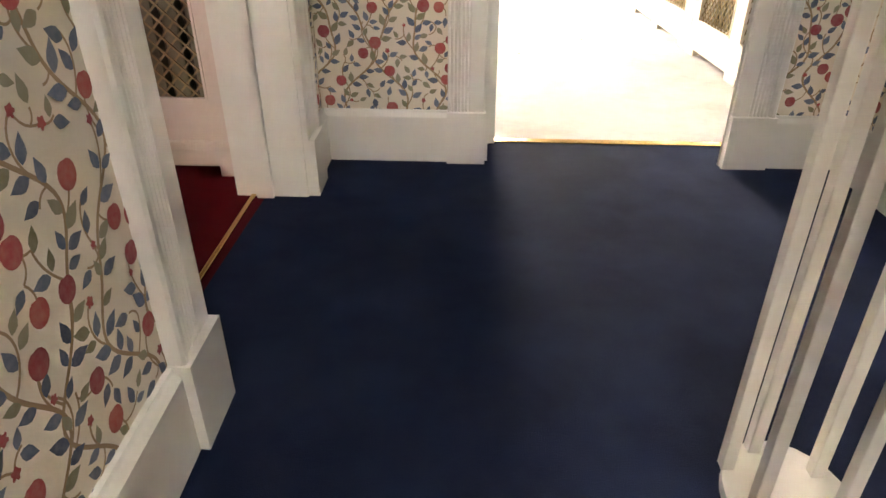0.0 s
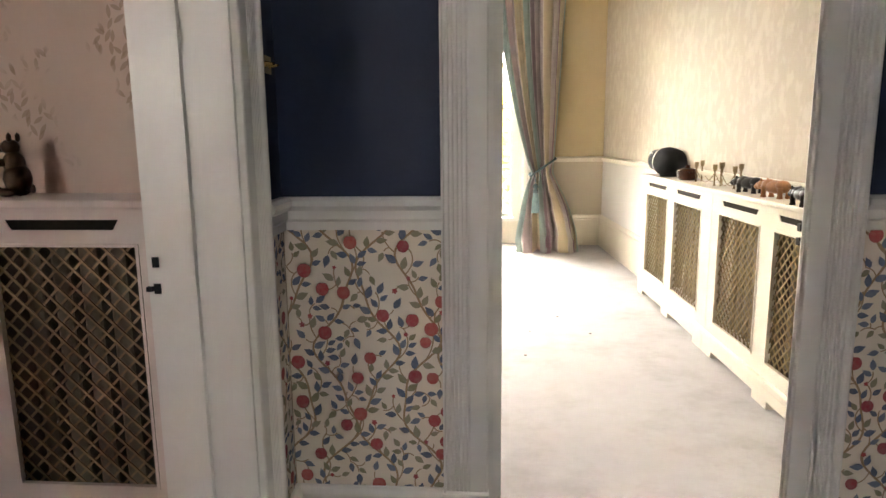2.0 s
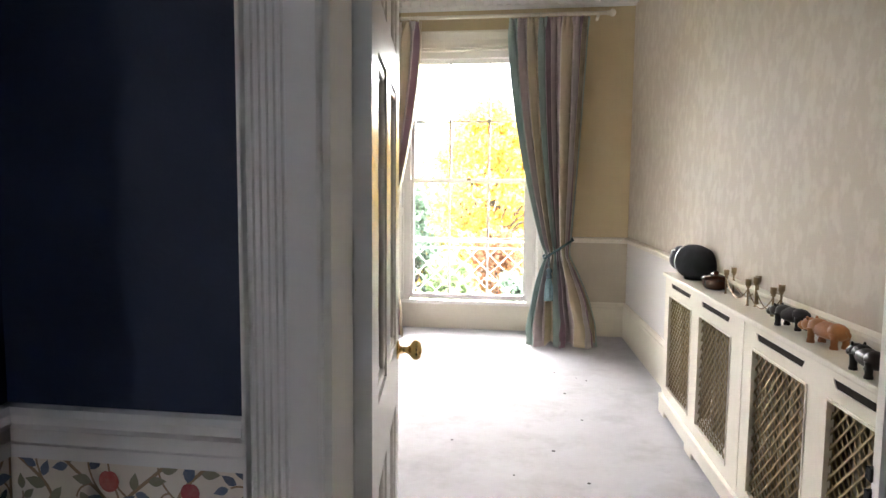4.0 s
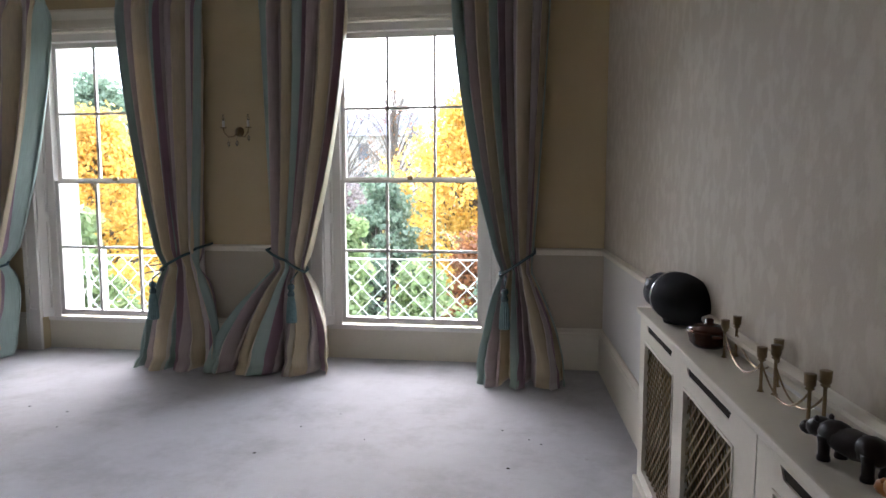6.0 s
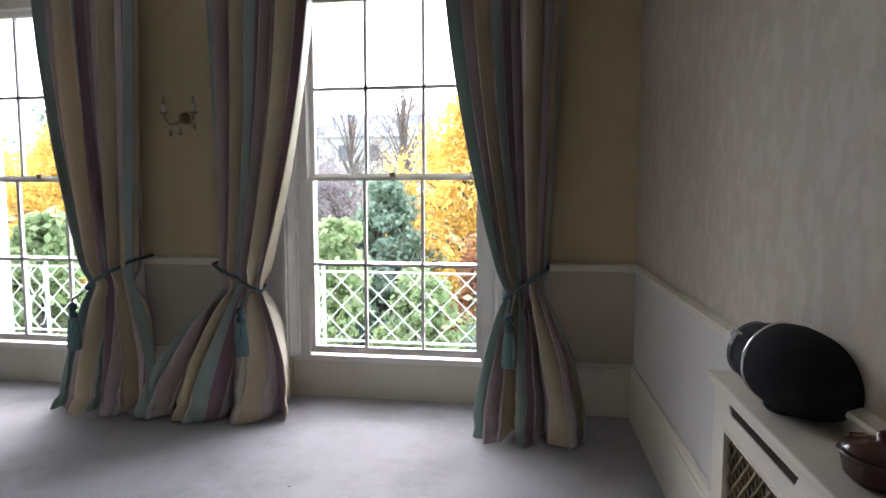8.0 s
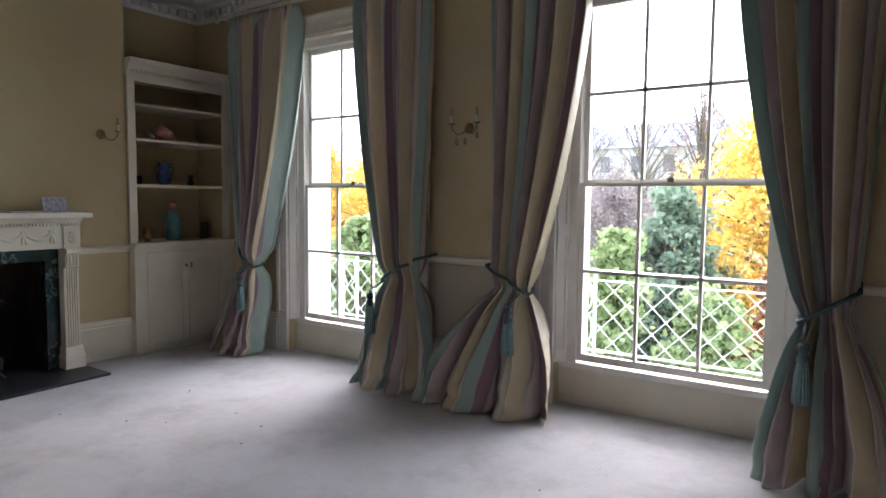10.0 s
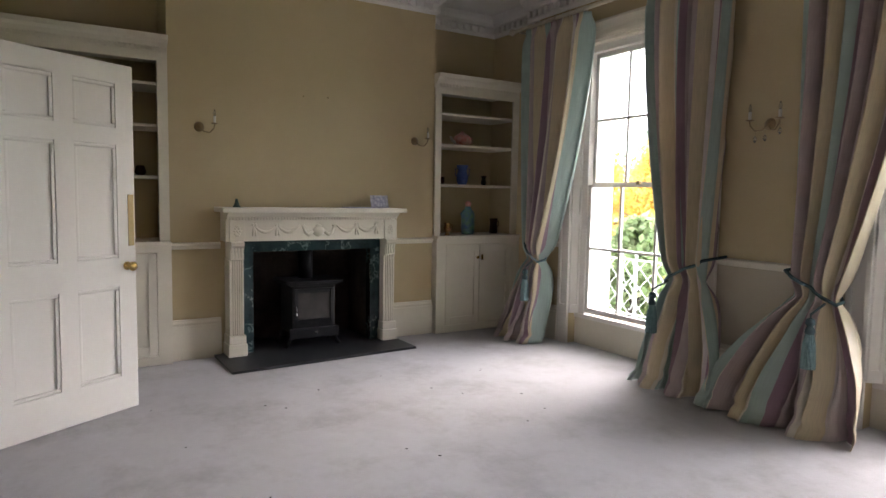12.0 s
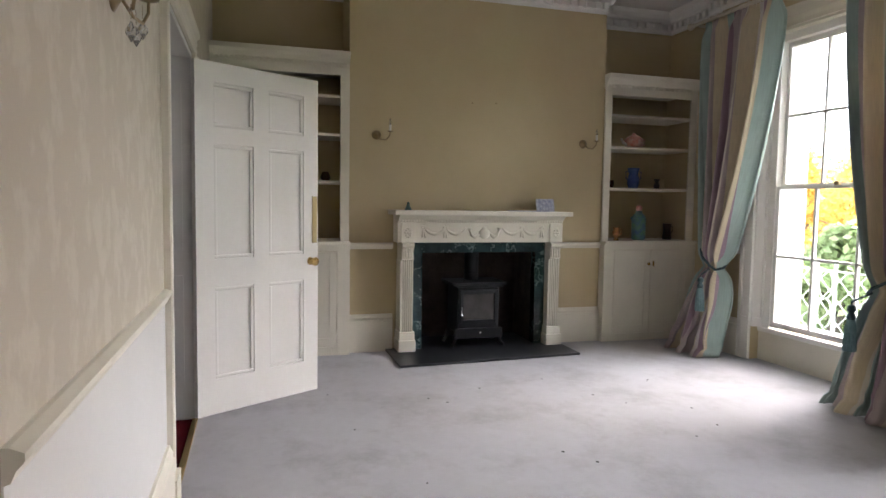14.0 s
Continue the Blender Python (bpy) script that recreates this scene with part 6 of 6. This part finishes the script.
# ---- garden ----
GZ = -4.0
gm = bmesh.new()
gv = []
for i in range(41):
    for j in range(41):
        x, y = -900 + 45 * i, 7.9 + (j / 40) ** 2 * 1500
        gv.append(gm.verts.new((x, y, GZ + min(26, max(0.0, y - 30) * 0.075) + 0.1 * noise.noise(Vector((x * 0.1, y * 0.1, 0))))))
for i in range(40):
    for j in range(40):
        gm.faces.new((gv[i * 41 + j], gv[(i + 1) * 41 + j], gv[(i + 1) * 41 + j + 1], gv[i * 41 + j + 1]))
structure("ground", gm, GRASS, "green garden ground sloping up beyond the house", "ground")


def leaves_mesh(name, pts, size, mat, parent, rng, label="", aspect=0.6):
    n = len(pts)
    a = rng.normal(size=(n, 3))
    a /= np.linalg.norm(a, axis=1)[:, None]
    b = np.cross(a, rng.normal(size=(n, 3)))
    b /= np.linalg.norm(b, axis=1)[:, None]
    s = size * rng.uniform(0.6, 1.3, size=(n, 1))
    v = np.stack([pts - a * s, pts + b * s * aspect, pts + a * s, pts - b * s * aspect], 1).reshape(-1, 3)
    me = bpy.data.meshes.new(name)
    me.from_pydata(v.tolist(), [], [(4 * i, 4 * i + 1, 4 * i + 2, 4 * i + 3) for i in range(n)])
    me.materials.append(mat)
    ob = new(name, me)
    ob.parent = parent
    ob.matrix_parent_inverse = parent.matrix_basis.inverted()
    return tagged(ob, label, kind="stuff")


def tree(name, at, height, spread, mat, leaf, count, label, seed, trunk=0.16, low=0.25, clumps=40, bare=False, squash=0.75):
    rng = np.random.default_rng(seed)
    rnd = random.Random(seed)
    count, leaf = int(count * 1.9), leaf * 0.70
    clumps = clumps if bare else int(clumps * 2.0)
    t = thing(name, at, label, "tree" if name != "shrub" else "shrub")
    bm = bmesh.new()
    top = Vector((at[0] + rnd.uniform(-0.4, 0.4), at[1], at[2] + height * 0.8))
    base = Vector(at)
    tube(bm, [base, base.lerp(top, 0.35) + Vector((0.1, 0, 0)), base.lerp(top, 0.7), top], [trunk, trunk * 0.75, trunk * 0.45, trunk * 0.12], 8)
    centres = []
    for k in range(clumps):
        f = low + (1 - low) * (k + rnd.random()) / clumps
        ang = k * 2.4 + rnd.uniform(-0.5, 0.5)
        r = spread * (0.30 + 0.85 * rnd.random()) * math.sin(math.pi * min(0.97, 0.12 + 0.85 * ((f - low) / (1 - low)) ** 0.8))
        c = Vector((at[0] + r * math.cos(ang), at[1] + r * math.sin(ang) * 0.9, at[2] + f * height))
        centres.append(c)
        s = base.lerp(top, min(0.95, max(0.12, f * 0.85)))
        m = s.lerp(c, 0.5) + Vector((0, 0, 0.06 * height * rnd.random()))
        tube(bm, [s, m, c], [trunk * 0.30, trunk * 0.16, trunk * 0.04], 5)
        if bare:
            for _ in range(9):
                d = Vector((rnd.uniform(-1, 1), rnd.uniform(-1, 1), rnd.uniform(0.1, 1.3))) * spread * 0.28
                o = s.lerp(c, rnd.uniform(0.45, 1.0))
                tube(bm, [o, o + d * 0.55 + Vector((0, 0, 0.1)), o + d], [trunk * 0.09, trunk * 0.05, trunk * 0.018], 4)
    part("trunk", bm, BARK, t)
    if count:
        cs = np.array([list(c) for c in centres])
        pick = rng.integers(0, clumps, count)
        off = rng.normal(size=(count, 3))
        off /= np.linalg.norm(off, axis=1)[:, None]
        rad = spread * (0.30 if bare else 0.25) * rng.uniform(0.25, 1.0, size=(count, 1)) ** 0.6 * rng.uniform(0.45, 1.45, size=(clumps, 1))[pick]
        rad *= np.where(rng.random((count, 1)) < 0.12, rng.uniform(1.1, 1.7, size=(count, 1)), 1.0)
        leaves_mesh("crown", cs[pick] + off * rad * np.array([1, 1, squash]), leaf, mat, t, rng)
    return t


# garden planting, near to far
tree("tree", (-0.9, 21.5, GZ), 7.9, 2.7, GOLDLEAF, 0.10, 26000, "broad autumn tree in golden yellow leaf", 11, 0.22, 0.16, 60)
tree("tree", (-12.0, 20.0, GZ), 7.5, 2.7, GOLDLEAF, 0.10, 20000, "golden yellow autumn tree in the garden", 12, 0.2, 0.15, 50)
tree("tree", (-16.2, 20.5, GZ), 7.2, 2.7, GOLDLEAF, 0.10, 16000, "yellow autumn tree at the garden edge", 19, 0.2, 0.15, 44)
tree("tree", (-22.0, 34.0, GZ), 11.0, 4.6, DARKLEAF, 0.20, 10000, "tall dark grey-green evergreen behind", 13, 0.3, 0.2, 50)
tree("tree", (-2.9, 18.5, GZ), 5.6, 1.35, DARKLEAF, 0.11, 9000, "rounded grey-green evergreen tree in the garden", 14, 0.16, 0.05, 40)
tree("tree", (-4.6, 19.5, GZ), 5.7, 2.0, GREYTWIG, 0.07, 6000, "leafless grey-brown thicket in the garden", 15, 0.10, 0.05, 60, True)
tree("tree", (-6.9, 38.0, GZ + 0.6), 11.2, 3.4, RUSSET, 0.09, 900, "tall bare tree with a few russet leaves", 17, 0.20, 0.25, 60, True)
tree("tree", (-10.4, 40.0, GZ + 0.8), 10.6, 3.2, GREYTWIG, 0.09, 500, "tall bare winter tree with fine twigs", 16, 0.18, 0.25, 56, True)
tree("tree", (-14.5, 42.0, GZ + 0.8), 10.0, 3.6, GREYTWIG, 0.09, 500, "bare winter tree against the sky", 18, 0.18, 0.25, 50, True)
tree("tree", (-8.6, 30.0, GZ), 6.5, 2.6, GREYTWIG, 0.08, 5000, "leafless brown thicket before the houses", 20, 0.10, 0.08, 50, True)
for i, (x, y, h, s, mt, lf, n, lab) in enumerate((
        (-2.1, 12.4, 4.9, 1.0, GREENLEAF, 0.10, 5000, "leafy green shrub below the balcony"),
        (-1.0, 13.2, 4.0, 1.2, GREENLEAF, 0.10, 4500, "leafy green shrub below the balcony"),
        (0.2, 13.6, 3.7, 1.2, DARKLEAF, 0.09, 4500, "low dark green shrub below the balcony"),
        (-0.3, 16.2, 4.3, 1.5, RUSSET, 0.10, 4000, "russet brown autumn shrub in the garden"),
        (1.4, 14.6, 3.6, 1.6, DARKLEAF, 0.10, 4000, "dark evergreen shrub in the garden"),
        (2.6, 16.0, 4.2, 1.8, GREENLEAF, 0.11, 4000, "green shrub by the yellow tree"),
        (-6.6, 12.2, 5.0, 1.2, GREENLEAF, 0.11, 5500, "tall green shrub outside the window"),
        (-8.0, 13.6, 4.4, 1.5, GREENLEAF, 0.10, 5000, "leafy green garden shrub"),
        (-9.4, 15.5, 4.6, 1.6, GOLDLEAF, 0.10, 4500, "orange-yellow autumn shrub in the garden"),
        (-11.2, 14.6, 4.4, 1.8, GREENLEAF, 0.11, 4500, "leafy green garden shrub"),
        (-5.2, 16.0, 4.4, 1.6, GREENLEAF, 0.10, 4500, "leafy green garden shrub"))):
    tree("shrub", (x, y, GZ), h, s, mt, lf, n, lab, 30 + i, 0.07, 0.05, 26)


def far_house(at, w, d, h, label, cols):
    e = thing("house", at, label, "house", "far houses")
    x, y, z = at
    part("wall", B((x - w / 2, y - d / 2, z - 3, x + w / 2, y + d / 2, z + h)), FARWALL, e)
    rf = bmesh.new()
    vs = [rf.verts.new(p) for p in ((x - w / 2 - 0.3, y - d / 2 - 0.3, z + h), (x + w / 2 + 0.3, y - d / 2 - 0.3, z + h), (x + w / 2 + 0.3, y + d / 2 + 0.3, z + h), (x - w / 2 - 0.3, y + d / 2 + 0.3, z + h), (x - w / 2 - 0.3, y, z + h + d * 0.35), (x + w / 2 + 0.3, y, z + h + d * 0.35))]
    for f in ((0, 1, 5, 4), (2, 3, 4, 5), (1, 2, 5), (3, 0, 4), (3, 2, 1, 0)):
        rf.faces.new([vs[k] for k in f])
    roof = part("roof", rf, FARROOF, e)
    for s in (-1, 1):
        part("chimney", B((x + s * w * 0.42 - 0.5, y - 0.4, z + h, x + s * w * 0.42 + 0.5, y + 0.4, z + h + d * 0.35 + 1.4)), FARWALL, roof)
    for i in range(cols):
        for j in range(2):
            cx, cz = x - w / 2 + (i + 0.5) * w / cols, z + 1.2 + j * 2.9
            part("window", B((cx - 0.5, y - d / 2 - 0.06, cz, cx + 0.5, y - d / 2 + 0.02, cz + 1.6)), DARKPANE, e)


far_house((-20.0, 72.0, 0.4), 16, 8, 6.5, "distant stone house with a slate roof", 5)
far_house((-2.0, 76.0, 0.8), 14, 8, 6.0, "distant stone house with a slate roof", 4)
far_house((-40.0, 78.0, 0.8), 15, 8, 6.2, "distant stone house with a slate roof", 5)

# small dark marks pressed in the pale carpet
mk = random.Random(5)
mb = bmesh.new()
for i in range(34):
    x, y = mk.uniform(-3.2, 1.0), mk.uniform(3.9, 6.4)
    lathe(mb, [(mk.uniform(0.005, 0.011), 0.0005), (0.004, 0.0025)], (x, y, 0), 7)
tagged(finish("carpet_marks", mb, SHADEANDMARKS), "small dark furniture dents and specks on the pale carpet", "carpet mark", kind="stuff")
